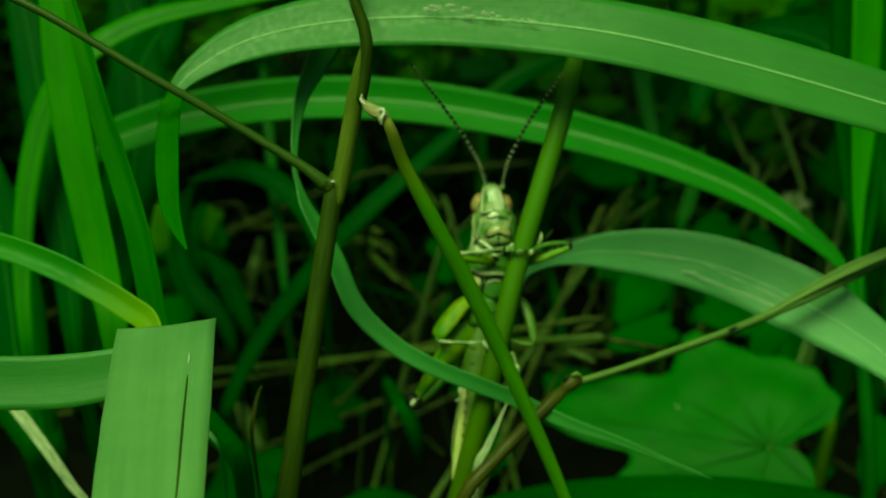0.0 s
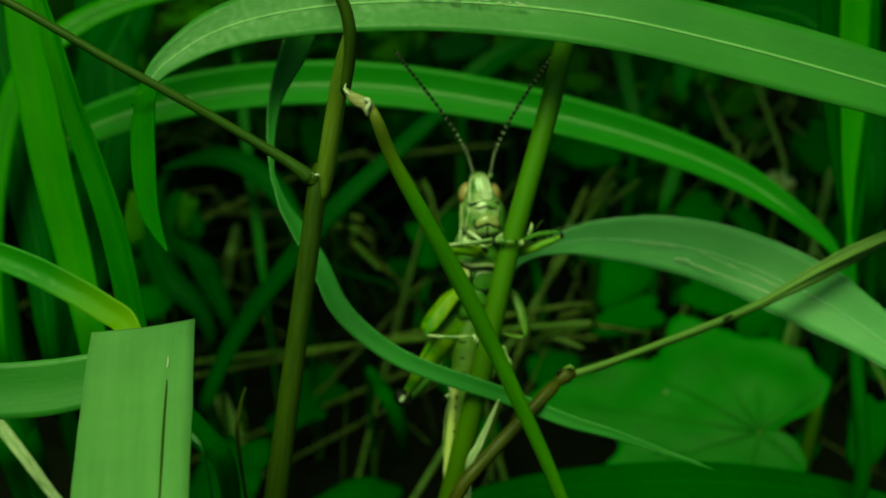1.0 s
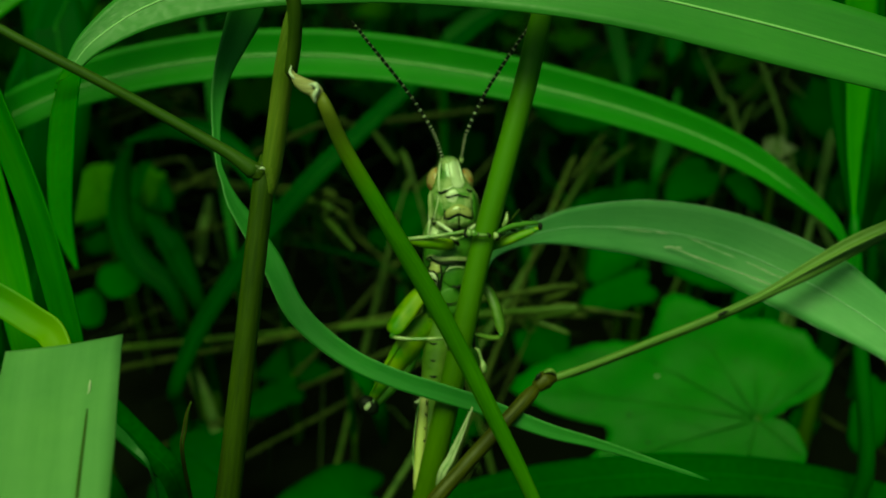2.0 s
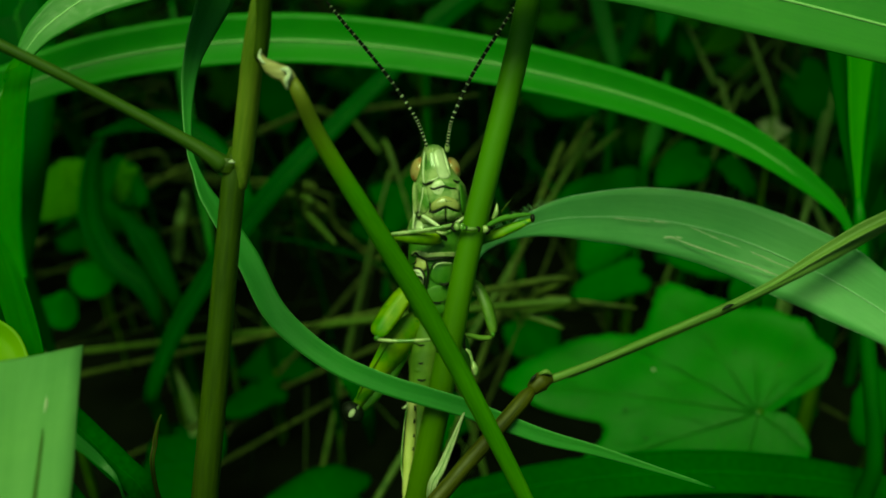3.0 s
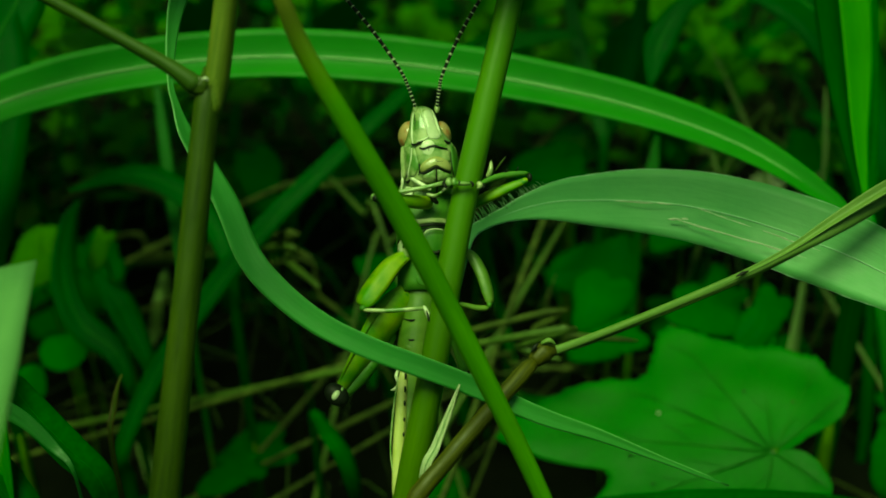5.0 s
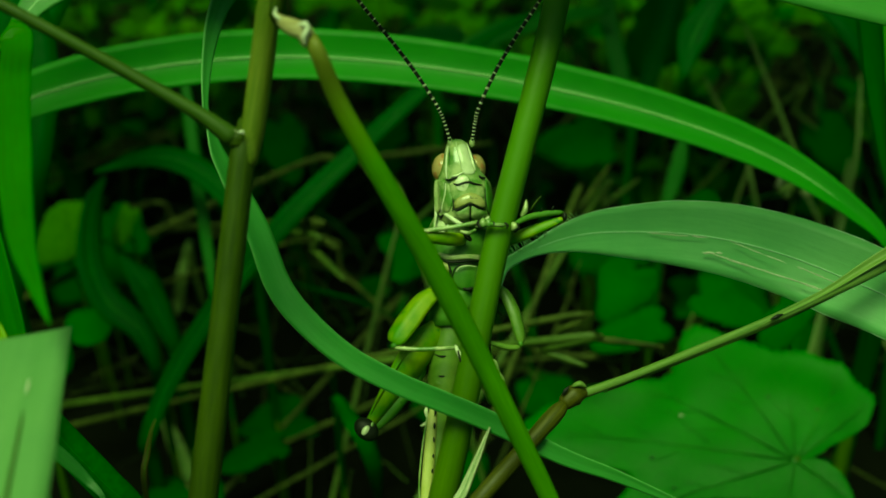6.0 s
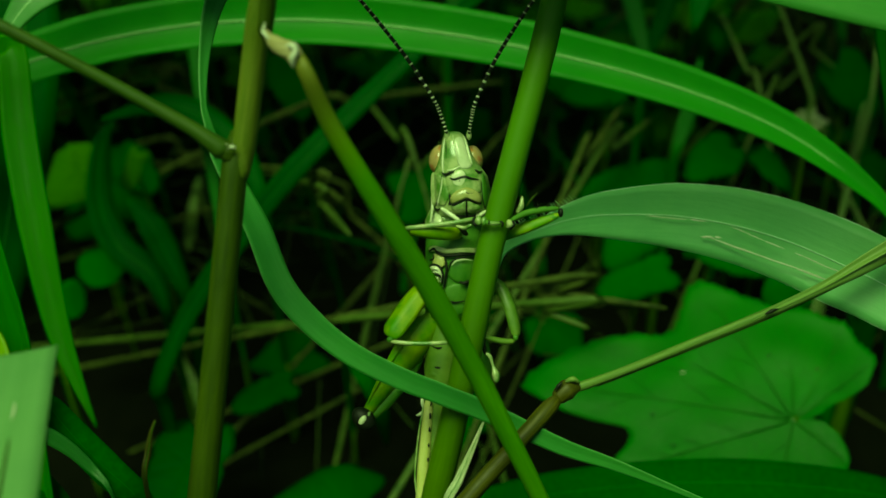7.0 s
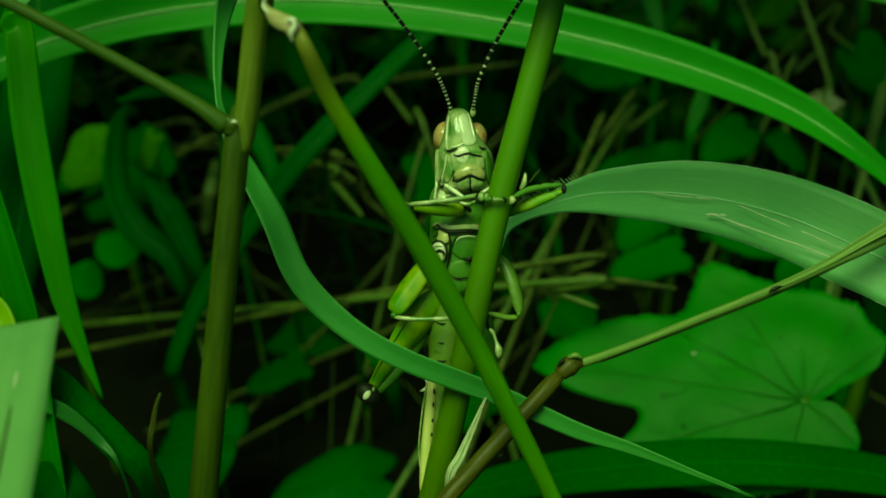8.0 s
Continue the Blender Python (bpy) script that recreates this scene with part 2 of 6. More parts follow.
def ribbon(pts, widths, up, fold=0.12, n=48, across=8, thick=0.0003, bm=None, lift=0.0, wave=0.0, uneven=0.0):
    """A leaf blade along pts: folded along its middle, with thickness, waved and nibbled margins. up: where its face looks, one
    vector or one for each of an even spread of places."""
    bm = bm or bmesh.new()
    uv = bm.loops.layers.uv.verify()
    line = curve_through(pts, n)
    ups = [Vector(u) for u in up] if isinstance(up, list) else Vector(up)
    tops, lows, runs, run = [], [], [], 0.0
    for i, (p, s) in enumerate(line):
        t = (line[min(i + 1, n)][0] - line[max(i - 1, 0)][0]).normalized()
        face = along(ups, s) if isinstance(ups, list) else ups
        side = t.cross(face).normalized()
        face = side.cross(t).normalized()
        w = along(widths, s) / 2
        top, low = [], []
        for k in range(across + 1):
            a = 2 * k / across - 1
            edge = 1 + uneven * noise.noise(Vector((p.x * 160, p.y * 160, a * 9 + p.z * 160))) * abs(a)
            q = p + side * a * w * edge + face * (lift + fold * w * (abs(a) ** 1.3 - 0.35)
                                                   + wave * w * a * a * noise.noise(p * 70 + Vector((0, 0, a))))
            top.append(bm.verts.new(q + face * thick / 2))
            low.append(bm.verts.new(q - face * thick / 2))
        tops.append(top), lows.append(low), runs.append((run, w * 2000))
        if i < n:
            run += (line[i + 1][0] - p).length * 1000

    def quad(vs, keys):
        f = bm.faces.new(vs)
        f.smooth = True
        for loop, (i, k) in zip(f.loops, keys):
            loop[uv].uv = ((k / across - 0.5) * runs[i][1], runs[i][0])
    for i in range(n):
        for k in range(across):
            ks = ((i, k), (i, k + 1), (i + 1, k + 1), (i + 1, k))
            quad([tops[a][b] for a, b in ks], ks)
            ks = tuple(reversed(ks))
            quad([lows[a][b] for a, b in ks], ks)
        for k in (0, across):
            ks = ((i, k), (i + 1, k))
            quad((tops[i][k], tops[i + 1][k], lows[i + 1][k], lows[i][k]), (*ks, *reversed(ks)))
    for i in (0, n):
        for k in range(across):
            quad((tops[i][k], lows[i][k], lows[i][k + 1], tops[i][k + 1]), ((i, k), (i, k), (i, k + 1), (i, k + 1)))
    return bm


def edge_line(pts, widths, up, n, sign, fold=0.12, out=1.0):
    """Places along one margin of the blade that ribbon() makes from the same values."""
    line, edge = curve_through(pts, n), []
    ups = [Vector(u) for u in up] if isinstance(up, list) else Vector(up)
    for i, (p, s) in enumerate(line):
        t = (line[min(i + 1, n)][0] - line[max(i - 1, 0)][0]).normalized()
        face = along(ups, s) if isinstance(ups, list) else ups
        side = t.cross(face).normalized()
        face = side.cross(t).normalized()
        w = along(widths, s) / 2
        edge.append(p + side * sign * w * out + face * fold * w * 0.65)
    return edge


def blob(center, size, turn=(0, 0, 0), bm=None, segs=14, rings=10, shape=None):
    """A rounded body: an ellipsoid whose cross-section follows shape(z from -1 to 1), turned by degrees."""
    bm = bm or bmesh.new()
    rot = Euler([radians(a) for a in turn]).to_matrix()
    rows = []
    for i in range(rings + 1):
        z = -math.cos(math.pi * i / rings)
        r = math.sqrt(max(0.0, 1 - z * z)) * (shape(z) if shape else 1.0)
        if i in (0, rings):
            rows.append([bm.verts.new(Vector(center) + rot @ Vector((0, 0, z * size[2])))])
            continue
        rows.append([bm.verts.new(Vector(center) + rot @ Vector((r * math.cos(a) * size[0], r * math.sin(a) * size[1], z * size[2])))
                     for a in (2 * math.pi * k / segs for k in range(segs))])
    for i in range(rings):
        a, b = rows[i], rows[i + 1]
        for k in range(segs):
            j = (k + 1) % segs
            if len(a) == 1:
                f = bm.faces.new((a[0], b[j], b[k]))
            elif len(b) == 1:
                f = bm.faces.new((a[k], a[j], b[0]))
            else:
                f = bm.faces.new((a[k], a[j], b[j], b[k]))
            f.smooth = True
    return bm


def part(name, bm, material, parent, label=""):
    bmesh.ops.recalc_face_normals(bm, faces=bm.faces)
    me = bpy.data.meshes.new(name)
    bm.to_mesh(me)
    bm.free()
    me.materials.append(material)
    ob = new(name, me)
    ob.parent = parent
    if label:
        ob["label"] = label
    return ob


def thing(name, label, category, at=(0, 0, 0), group="", kind=""):
    """An Empty at the thing's base; its parts are given in world places unless it is turned later."""
    ob = new(name)
    ob.location = at
    ob.empty_display_size = 0.01
    return tagged(ob, label, category, group, kind)


def blade(parent, pts, widths, up, material=M_BLADE, rib=0.0009, name="leaf_blade", label="", n=48, rib_material=None, margin=None, **more):
    """A blade with its midrib as a part of its own. Points are in world places; the parent's base is taken off."""
    base = parent.location
    local = [Vector(p) - base for p in pts]
    ob = part(name, ribbon(local, widths, up, n=n, **more), material, parent, label)
    if margin:
        for sign in (-1, 1):
            edge = edge_line(local, widths, up, 2 * n, sign, more.get("fold", 0.12), 0.995)
            part("margin", tube(edge[1:-1], [0.00009 + 0.00002 * (i % 2) for i in range(len(edge))], n=2 * len(edge), sides=5), margin, ob, "thin pale margin")
    if rib:
        k = max(more.get("fold", 0.12), 0.0)
        w = [rib * (0.35 + 0.65 * x / max(widths)) for x in widths] if isinstance(widths, list) else rib
        part("midrib", ribbon(local, w, up, fold=-0.5, n=n, across=4, thick=0.0005,
                              lift=-0.35 * k * 0.5 * max(widths) * 0.6), rib_material or M_RIB, ob, "pale raised midrib")
    return ob


def down(base, p):
    """Places on the straight way up from the soil to p."""
    return [Vector(base).lerp(Vector(p), u) for u in (0, 0.4, 0.7, 0.88)]


def stalk(parent, pts, radii, material=M_STEM, name="stem", label="", **more):
    base = parent.location
    return part(name, tube([Vector(p) - base for p in pts], radii, **more), material, parent, label)


# ---------- ground ----------
def ground_height(x, y):
    near = math.exp(-((x - 0.05) ** 2 + (y - 0.4) ** 2) / 1.5)
    return near * (0.012 * noise.noise(Vector((x * 7, y * 7, 0))) + 0.005 * noise.noise(Vector((x * 30, y * 30, 3)))) - 0.006


def build_ground():
    bm = bmesh.new()
    n = 110
    axis = [math.sinh(9.0 * (2 * i / n - 1)) / math.sinh(9.0) * 400 for i in range(n + 1)]
    rows = [[bm.verts.new((x + 0.05, y + 0.4, ground_height(x + 0.05, y + 0.4))) for x in axis] for y in axis]
    for a, b in zip(rows, rows[1:]):
        for k in range(n):
            bm.faces.new((a[k], a[k + 1], b[k + 1], b[k])).smooth = True
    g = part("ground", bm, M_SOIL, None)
    tagged(g, "soil under matted dead grass, near-black for the shade there", "ground", kind="structure")


build_ground()


# ---------- the stem that the grasshopper clings to, with its arching leaf ----------
def build_grasshopper_stem():
    base = Vector((-0.0047, 0.1095, 0.0989))
    base.z = -0.012
    g = thing("stemmed_grass", "thick smooth green grass stem leaning upright, with one arching leaf", "grass", base)
    stalk(g, [*down(base, (-0.0033, 0.1109, 0.1052)), (-0.0033, 0.1109, 0.1052), (-0.0003, 0.1158, 0.1194), (0.0026, 0.1212, 0.1315), (0.0051, 0.1270, 0.1426), (0.0076, 0.1330, 0.1533), (0.0110, 0.1394, 0.1653),
              (0.0144, 0.1460, 0.1770), (0.0166, 0.1511, 0.1857), (0.0202, 0.1593, 0.2003)],
          [0.0022, 0.0022, 0.0022, 0.0022, 0.0022, 0.0021, 0.0020, 0.00195, 0.0019, 0.0019, 0.0019, 0.0018, 0.0012], M_STEM_LIT_TOP, n=60, sides=14)
    way = [(0.0052, 0.1279, 0.1396), (0.0068, 0.1348, 0.1438), (0.0087, 0.1401, 0.1470), (0.0113, 0.1427, 0.1478), (0.0143, 0.1449, 0.1481), (0.0183, 0.1471, 0.1484), (0.0227, 0.1486, 0.1485), (0.0273, 0.1499, 0.1480), (0.0363, 0.1512, 0.1470),
           (0.0452, 0.1504, 0.1459), (0.0540, 0.1490, 0.1438), (0.0622, 0.1455, 0.1417), (0.0703, 0.1416, 0.1391), (0.0816, 0.1341, 0.1341), (0.0924, 0.1250, 0.1269)]
    wide = [0.0016, 0.0018, 0.0016, 0.0016, 0.0022, 0.0041, 0.0062, 0.0078, 0.0102, 0.0116, 0.0126, 0.0132, 0.0125, 0.008, 0.001]
    b = blade(g, way, wide, (0.1, -0.86, 0.5), M_BLADE_FROST, rib=0.00015, n=72, fold=0.1, uneven=0.02, rib_material=M_RIB_FROST, margin=M_RIB_FROST, label="arching blue-green leaf with a scuffed midrib")
    hairs = bmesh.new()
    rnd = random.Random(5)
    upper = edge_line(way, wide, (0.1, -0.86, 0.5), 180, -1, 0.1)
    if upper[90].z < Vector(way[7]).z:
        upper = edge_line(way, wide, (0.1, -0.86, 0.5), 180, 1, 0.1)
    for i, p in enumerate(upper[28:74]):
        d = Vector((rnd.uniform(-0.6, -0.1), rnd.uniform(-0.1, 0.4), rnd.uniform(0.6, 1.0))).normalized()
        k = rnd.uniform(0.0012, 0.0025) * (1 - 0.5 * i / 46)
        q = p - base + Vector((rnd.gauss(0, 0.0003), 0, 0))
        tube([q - d * 0.0002, q + d * k * 0.5, q + d * k + Vector((-0.0003, 0, 0))], [0.00010, 0.00008, 0.00002], n=3, sides=4, bm=hairs)
    part("hair_fringe", hairs, M_HAIR, b, "fringe of pale stiff hairs")
    scars = bmesh.new()

    def scuff_row(start, end, count, rise, low, high, thick):
        for i in range(count):
            p = Vector(start).lerp(Vector(end), min(1.0, max(0.0, (i + rnd.uniform(-0.4, 0.4)) / max(1, count - 1)))) + mm(0.03, -0.30, 0.17 + rnd.uniform(-rise, rise))
            d = (Vector(end) - Vector(start)).normalized() * rnd.uniform(low, high)
            tube([p - base - d, p - base + mm(0, 0, rnd.uniform(-0.02, 0.02)), p - base + d], [0.00003, thick * 0.7, 0.00003], n=4, sides=5, bm=scars)
    scuff_row((0.0331, 0.1504, 0.1473), (0.0406, 0.1502, 0.1467), 7, 0.1, 0.0004, 0.0012, 0.00012)
    scuff_row((0.0458, 0.1492, 0.1459), (0.0619, 0.1439, 0.1412), 8, 0.1, 0.0008, 0.0024, 0.00011)
    scuff_row((0.0410, 0.1486, 0.1449), (0.0432, 0.1484, 0.1447), 6, 0.3, 0.0003, 0.0007, 0.00022)
    scuff_row((0.0441, 0.1479, 0.1440), (0.0582, 0.1439, 0.1406), 9, 0.12, 0.0018, 0.0036, 0.00013)
    part("scratch", scars, M_SCAR, b, "pale dry scratches")
    return b


scuffed_leaf = build_grasshopper_stem()


# ---------- the olive stem with its broken side shoot ----------
def build_olive_stem():
    fork, lean = Vector((-0.0234, 0.1187, 0.1757)), Vector((-0.0082, -0.0286, -0.0589))
    base = fork + lean * 3.187
    g = thing("branching_stem", "olive-brown branching grass stem with a broken, bent side shoot", "grass", base)
    stalk(g, [base, fork + lean * 2.6, fork + lean * 2.1, fork + lean * 1.6, fork + lean * 1.1, fork + lean * 0.7, fork + lean * 0.35, fork - lean * 0.04],
          [0.0026, 0.0026, 0.0025, 0.0024, 0.0022, 0.0019, 0.0017, 0.00162], M_STEM_BROWN, n=60, sides=14)
    stalk(g, [(-0.0230, 0.1171, 0.1728), (-0.0223, 0.1189, 0.1768), (-0.0210, 0.1209, 0.1839), (-0.0198, 0.1221, 0.1904), (-0.0188, 0.1230, 0.1959), (-0.0183, 0.1233, 0.1987)], [0.0010, 0.00150, 0.00150, 0.00145, 0.0010, 0.0005], M_STEM_OLIVE, name="middle_stem", n=30, sides=14, label="olive green sheath above the node")
    stalk(g, [(-0.0190, 0.1212, 0.1896), (-0.0182, 0.1222, 0.1940), (-0.0178, 0.1228, 0.1982), (-0.0183, 0.1236, 0.2017), (-0.0196, 0.1244, 0.2052), (-0.0209, 0.1255, 0.2102)],
          [0.0010, 0.00105, 0.0010, 0.0010, 0.0009, 0.0007], M_STEM_BROWN, name="upper_stem", n=30)
    stalk(g, [(-0.0240, 0.1191, 0.1771), (-0.0242, 0.1186, 0.1761), (-0.0244, 0.1181, 0.1750)], [0.0015, 0.00172, 0.0015], M_STEM_BROWN, name="node", n=10, sides=14)
    stalk(g, [(-0.0236, 0.1166, 0.1776), (-0.0232, 0.1168, 0.1776), (-0.0228, 0.1167, 0.1774)], [0.0001, 0.00028, 0.0001], M_SCAR, name="scar", n=6, sides=6, wobble=0.5, label="small pale scar at the node")
    stalk(g, [(-0.0243, 0.1180, 0.1760), (-0.0262, 0.1182, 0.1776), (-0.0289, 0.1187, 0.1794), (-0.0372, 0.1198, 0.1842), (-0.0456, 0.1203, 0.1892), (-0.0551, 0.1210, 0.1945), (-0.0689, 0.1225, 0.2024), (-0.0795, 0.1237, 0.2070), (-0.0938, 0.1256, 0.2125)],
          [0.0014, 0.0011, 0.0009, 0.00078, 0.00075, 0.0007, 0.0007, 0.0007, 0.0006], M_TWIG_DARK, name="side_twig", n=30)
    stub = stalk(g, [(-0.0188, 0.1208, 0.1908), (-0.0180, 0.1191, 0.1906), (-0.0171, 0.1178, 0.1904), (-0.0159, 0.1167, 0.1902), (-0.0149, 0.1162, 0.1900), (-0.0144, 0.1157, 0.1894), (-0.0141, 0.1154, 0.1885)],
                 [0.0003, 0.0006, 0.0009, 0.0010, 0.0011, 0.0010, 0.0008], M_DRY, name="broken_joint", n=30, sides=9, flat=0.75, wobble=0.35, label="beige dry broken joint")
    for tear, thick in (([(-0.0154, 0.1155, 0.1911), (-0.0145, 0.1153, 0.1911), (-0.0142, 0.1150, 0.1906), (-0.0146, 0.1146, 0.1899), (-0.0145, 0.1144, 0.1888)], [0.0001, 0.0004, 0.0003, 0.0004, 0.0001]), ([(-0.0185, 0.1207, 0.1915), (-0.0184, 0.1189, 0.1912), (-0.0176, 0.1176, 0.1909)], [0.0001, 0.0003, 0.0001])):
        part("torn_edge", tube([Vector(p) - stub.parent.location for p in tear], thick, n=12, sides=6, wobble=0.6), M_SCAR, stub, "white torn tissue")
    stalk(g, [(-0.0143, 0.1161, 0.1895), (-0.0131, 0.1145, 0.1879), (-0.0108, 0.1147, 0.1812), (-0.0047, 0.1128, 0.1699), (0.0005, 0.1117, 0.1597), (0.0057, 0.1102, 0.1488), (0.0100, 0.1080, 0.1399),
              (0.0144, 0.1056, 0.1307), (0.0187, 0.1028, 0.1211)],
          [0.0008, 0.0010, 0.0012, 0.00145, 0.0016, 0.0015, 0.0014, 0.0013, 0.0012], M_SHOOT, name="side_shoot", n=44, flat=0.7, label="bent green side shoot")
    pivot = Vector((0.0082, 0.1182, 0.1329))
    way = [(-0.0210, 0.1272, 0.2113), (-0.0239, 0.1477, 0.2005), (-0.0266, 0.1495, 0.1934), (-0.0293, 0.1472, 0.1884), (-0.0328, 0.1434, 0.1813), (-0.0338, 0.1398, 0.1758), (-0.0335, 0.1354, 0.1703), (-0.0325, 0.1335, 0.1672), (-0.0312, 0.1318, 0.1643), (-0.0292, 0.1303, 0.1614), (-0.0252, 0.1269, 0.1557), (-0.0219, 0.1234, 0.1495), (-0.0179, 0.1214, 0.1453), (-0.0121, 0.1197, 0.1412), (-0.0054, 0.1188, 0.1381), (0.0014, 0.1185, 0.1355), (0.0082, 0.1182, 0.1329), (0.0187, 0.1170, 0.1286), (0.0268, 0.1169, 0.1257), (0.0369, 0.1168, 0.1214), (0.0463, 0.1165, 0.1175)]
    wide = [0.00092, 0.00391, 0.00519, 0.00539, 0.00279, 0.00164, 0.00074, 0.00107, 0.00247, 0.0033, 0.00364, 0.00349, 0.00334, 0.00311, 0.00296, 0.0029, 0.00275, 0.00225, 0.00157, 0.00071, 0.00027]
    face = [(0.5, -0.8, 0.3), (0.5, -0.8, 0.3), (0.6, -0.8, 0.2), (1, -0.6, 0.2), (0.3, -0.85, 0.5), (0.0, -0.85, 0.55), (0, -0.85, 0.55), (0, -0.85, 0.55)]
    leaf = part("drooping_leaf", ribbon([Vector(p) - pivot for p in way], wide, face, fold=0.12, n=96), M_BLADE_MID, g, "long narrow drooping leaf stirring in the breeze")
    leaf.location = pivot - base
    for sign in (-1, 1):
        edge = edge_line([Vector(p) - pivot for p in way], wide, face, 160, sign, 0.12, 0.99)
        part("margin", tube(edge[2:-2], 0.00009, n=200, sides=5), M_RIB_DULL, leaf, "thin pale margin")
    return leaf


drooping_leaf = build_olive_stem()


# ---------- leaves arching across ----------
def build_right_plant():
    base = Vector((0.0924, 0.1558, 0.0788))
    base.z = -0.012
    g = thing("broad_grass", "tall broad-leaved grass with a long arching white-ribbed leaf", "grass", base)
    stalk(g, [*down(base, (0.0924, 0.1588, 0.0831)), (0.0924, 0.1588, 0.0831), (0.0900, 0.1681, 0.1021), (0.0883, 0.1772, 0.1180), (0.0872, 0.1841, 0.1307)], [0.0022, 0.002, 0.0018, 0.0016, 0.0012], M_BLADE, n=24)
    blade(g, [(0.0875, 0.1765, 0.1184), (0.0844, 0.1814, 0.1268), (0.0779, 0.1854, 0.1326), (0.0637, 0.1919, 0.1403), (0.0440, 0.1973, 0.1466), (0.0198, 0.2025, 0.1513), (-0.0051, 0.2067, 0.1543), (-0.0291, 0.2095, 0.1554), (-0.0536, 0.2104, 0.1540), (-0.0764, 0.2080, 0.1505), (-0.0963, 0.2038, 0.1445), (-0.1131, 0.1978, 0.1359), (-0.1296, 0.1899, 0.1245)],
          [0.0012, 0.002, 0.0042, 0.0070, 0.0088, 0.0099, 0.0106, 0.0110, 0.0111, 0.0107, 0.0097, 0.0075, 0.002], (0.05, -0.75, 0.65), M_BLADE, rib=0.00028, fold=0.36, wave=0.08,
          label="long arching leaf with a white midrib")
    # One folded leaf: its lit and shaded halves are set by colour.
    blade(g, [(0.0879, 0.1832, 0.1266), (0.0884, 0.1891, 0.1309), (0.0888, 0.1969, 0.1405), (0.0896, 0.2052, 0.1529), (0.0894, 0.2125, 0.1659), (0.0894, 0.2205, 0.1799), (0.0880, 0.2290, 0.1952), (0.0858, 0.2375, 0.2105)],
          [0.0004, 0.0012, 0.0035, 0.0062, 0.0074, 0.0078, 0.0054, 0.0008], (0.15, -0.85, 0.45), M_BLADE_BRIGHT, rib=0.0, fold=0.1, label="lit half of the upright folded leaf, in brighter green")
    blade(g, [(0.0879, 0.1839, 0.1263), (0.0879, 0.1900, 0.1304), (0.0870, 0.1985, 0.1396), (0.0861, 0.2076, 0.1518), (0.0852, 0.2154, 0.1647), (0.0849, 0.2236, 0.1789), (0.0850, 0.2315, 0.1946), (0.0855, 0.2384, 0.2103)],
          [0.0004, 0.0012, 0.0035, 0.0062, 0.0074, 0.0078, 0.0054, 0.0008], (-0.8, -0.5, 0.1), M_BLADE_DEEP, rib=0.0, fold=0.1, label="shaded half of the upright folded leaf, in darker green")
    blade(g, [(0.0926, 0.1944, 0.1202), (0.0945, 0.2015, 0.1243), (0.0969, 0.2104, 0.1356), (0.0984, 0.2186, 0.1459), (0.0989, 0.2264, 0.1596), (0.0991, 0.2356, 0.1757), (0.0994, 0.2440, 0.1906)],
          [0.001, 0.0026, 0.0028, 0.0027, 0.0028, 0.0030, 0.001], (0.2, -0.88, 0.4), M_WEED, rib=0.0, fold=0.2, label="narrow upright leaf behind the folded one")


build_right_plant()


def build_top_leaf():
    base = Vector((0.0995, 0.0698, 0.0883))
    base.z = -0.012
    g = thing("arching_grass", "grass with one broad leaf arching over, its tip hanging", "grass", base)
    top = Vector((0.1074, 0.1285, 0.1664))
    stalk(g, [base, base.lerp(top, 0.5) + Vector((0.004, 0, 0)), top], [0.0022, 0.002, 0.0016], n=20)
    arch = blade(g, [top, (0.0947, 0.1342, 0.1774), (0.0792, 0.1363, 0.1833), (0.0618, 0.1376, 0.1880), (0.0427, 0.1396, 0.1923), (0.0234, 0.1411, 0.1959), (0.0040, 0.1423, 0.1975), (-0.0136, 0.1423, 0.1976),
              (-0.0294, 0.1414, 0.1962), (-0.0419, 0.1385, 0.1936), (-0.0502, 0.1342, 0.1895), (-0.0538, 0.1313, 0.1859)],
          [0.003, 0.007, 0.0105, 0.0120, 0.0124, 0.0122, 0.0117, 0.0112, 0.0102, 0.0080, 0.0044, 0.002], (0.05, -0.7, 0.7), M_BLADE_PALE, rib=0.0004, fold=0.12, wave=0.06, rib_material=M_RIB,
          label="broad arching leaf seen from below its rib")
    scuffs = bmesh.new()
    rnd = random.Random(8)
    for i in range(26):
        p = Vector((-0.0101, 0.1422, 0.1997)).lerp(Vector((0.0098, 0.1409, 0.1979)), rnd.random()) + mm(0, -0.2, rnd.uniform(-0.9, 0.9))
        d = Vector((1, 0, rnd.uniform(-0.3, 0.1))) * rnd.uniform(0.0003, 0.0011)
        tube([p - base - d, p - base, p - base + d], [0.00005, 0.00016, 0.00005], n=4, sides=5, bm=scuffs)
    part("scuff", scuffs, M_SCAR, arch, "pale chewed scuff marks")
    pivot = Vector((-0.0535, 0.1317, 0.1865)) - base
    hook = [(-0.0535, 0.1317, 0.1865), (-0.0548, 0.1296, 0.1829), (-0.0531, 0.1299, 0.1839), (-0.0517, 0.1235, 0.1753), (-0.0494, 0.1167, 0.1662), (-0.0465, 0.1097, 0.1565), (-0.0439, 0.1056, 0.1509), (-0.0412, 0.1021, 0.1460)]
    tip = part("hanging_tip", ribbon([Vector(p) - base - pivot for p in hook], [0.0018, 0.0026, 0.0036, 0.0042, 0.0040, 0.0030, 0.0017, 0.0003], (0.2, -0.85, 0.4), fold=0.2, n=56), M_BLADE_THIN, g,
               "hanging leaf tip swaying in the breeze")
    tip.location = pivot
    return tip


hanging_tip = build_top_leaf()


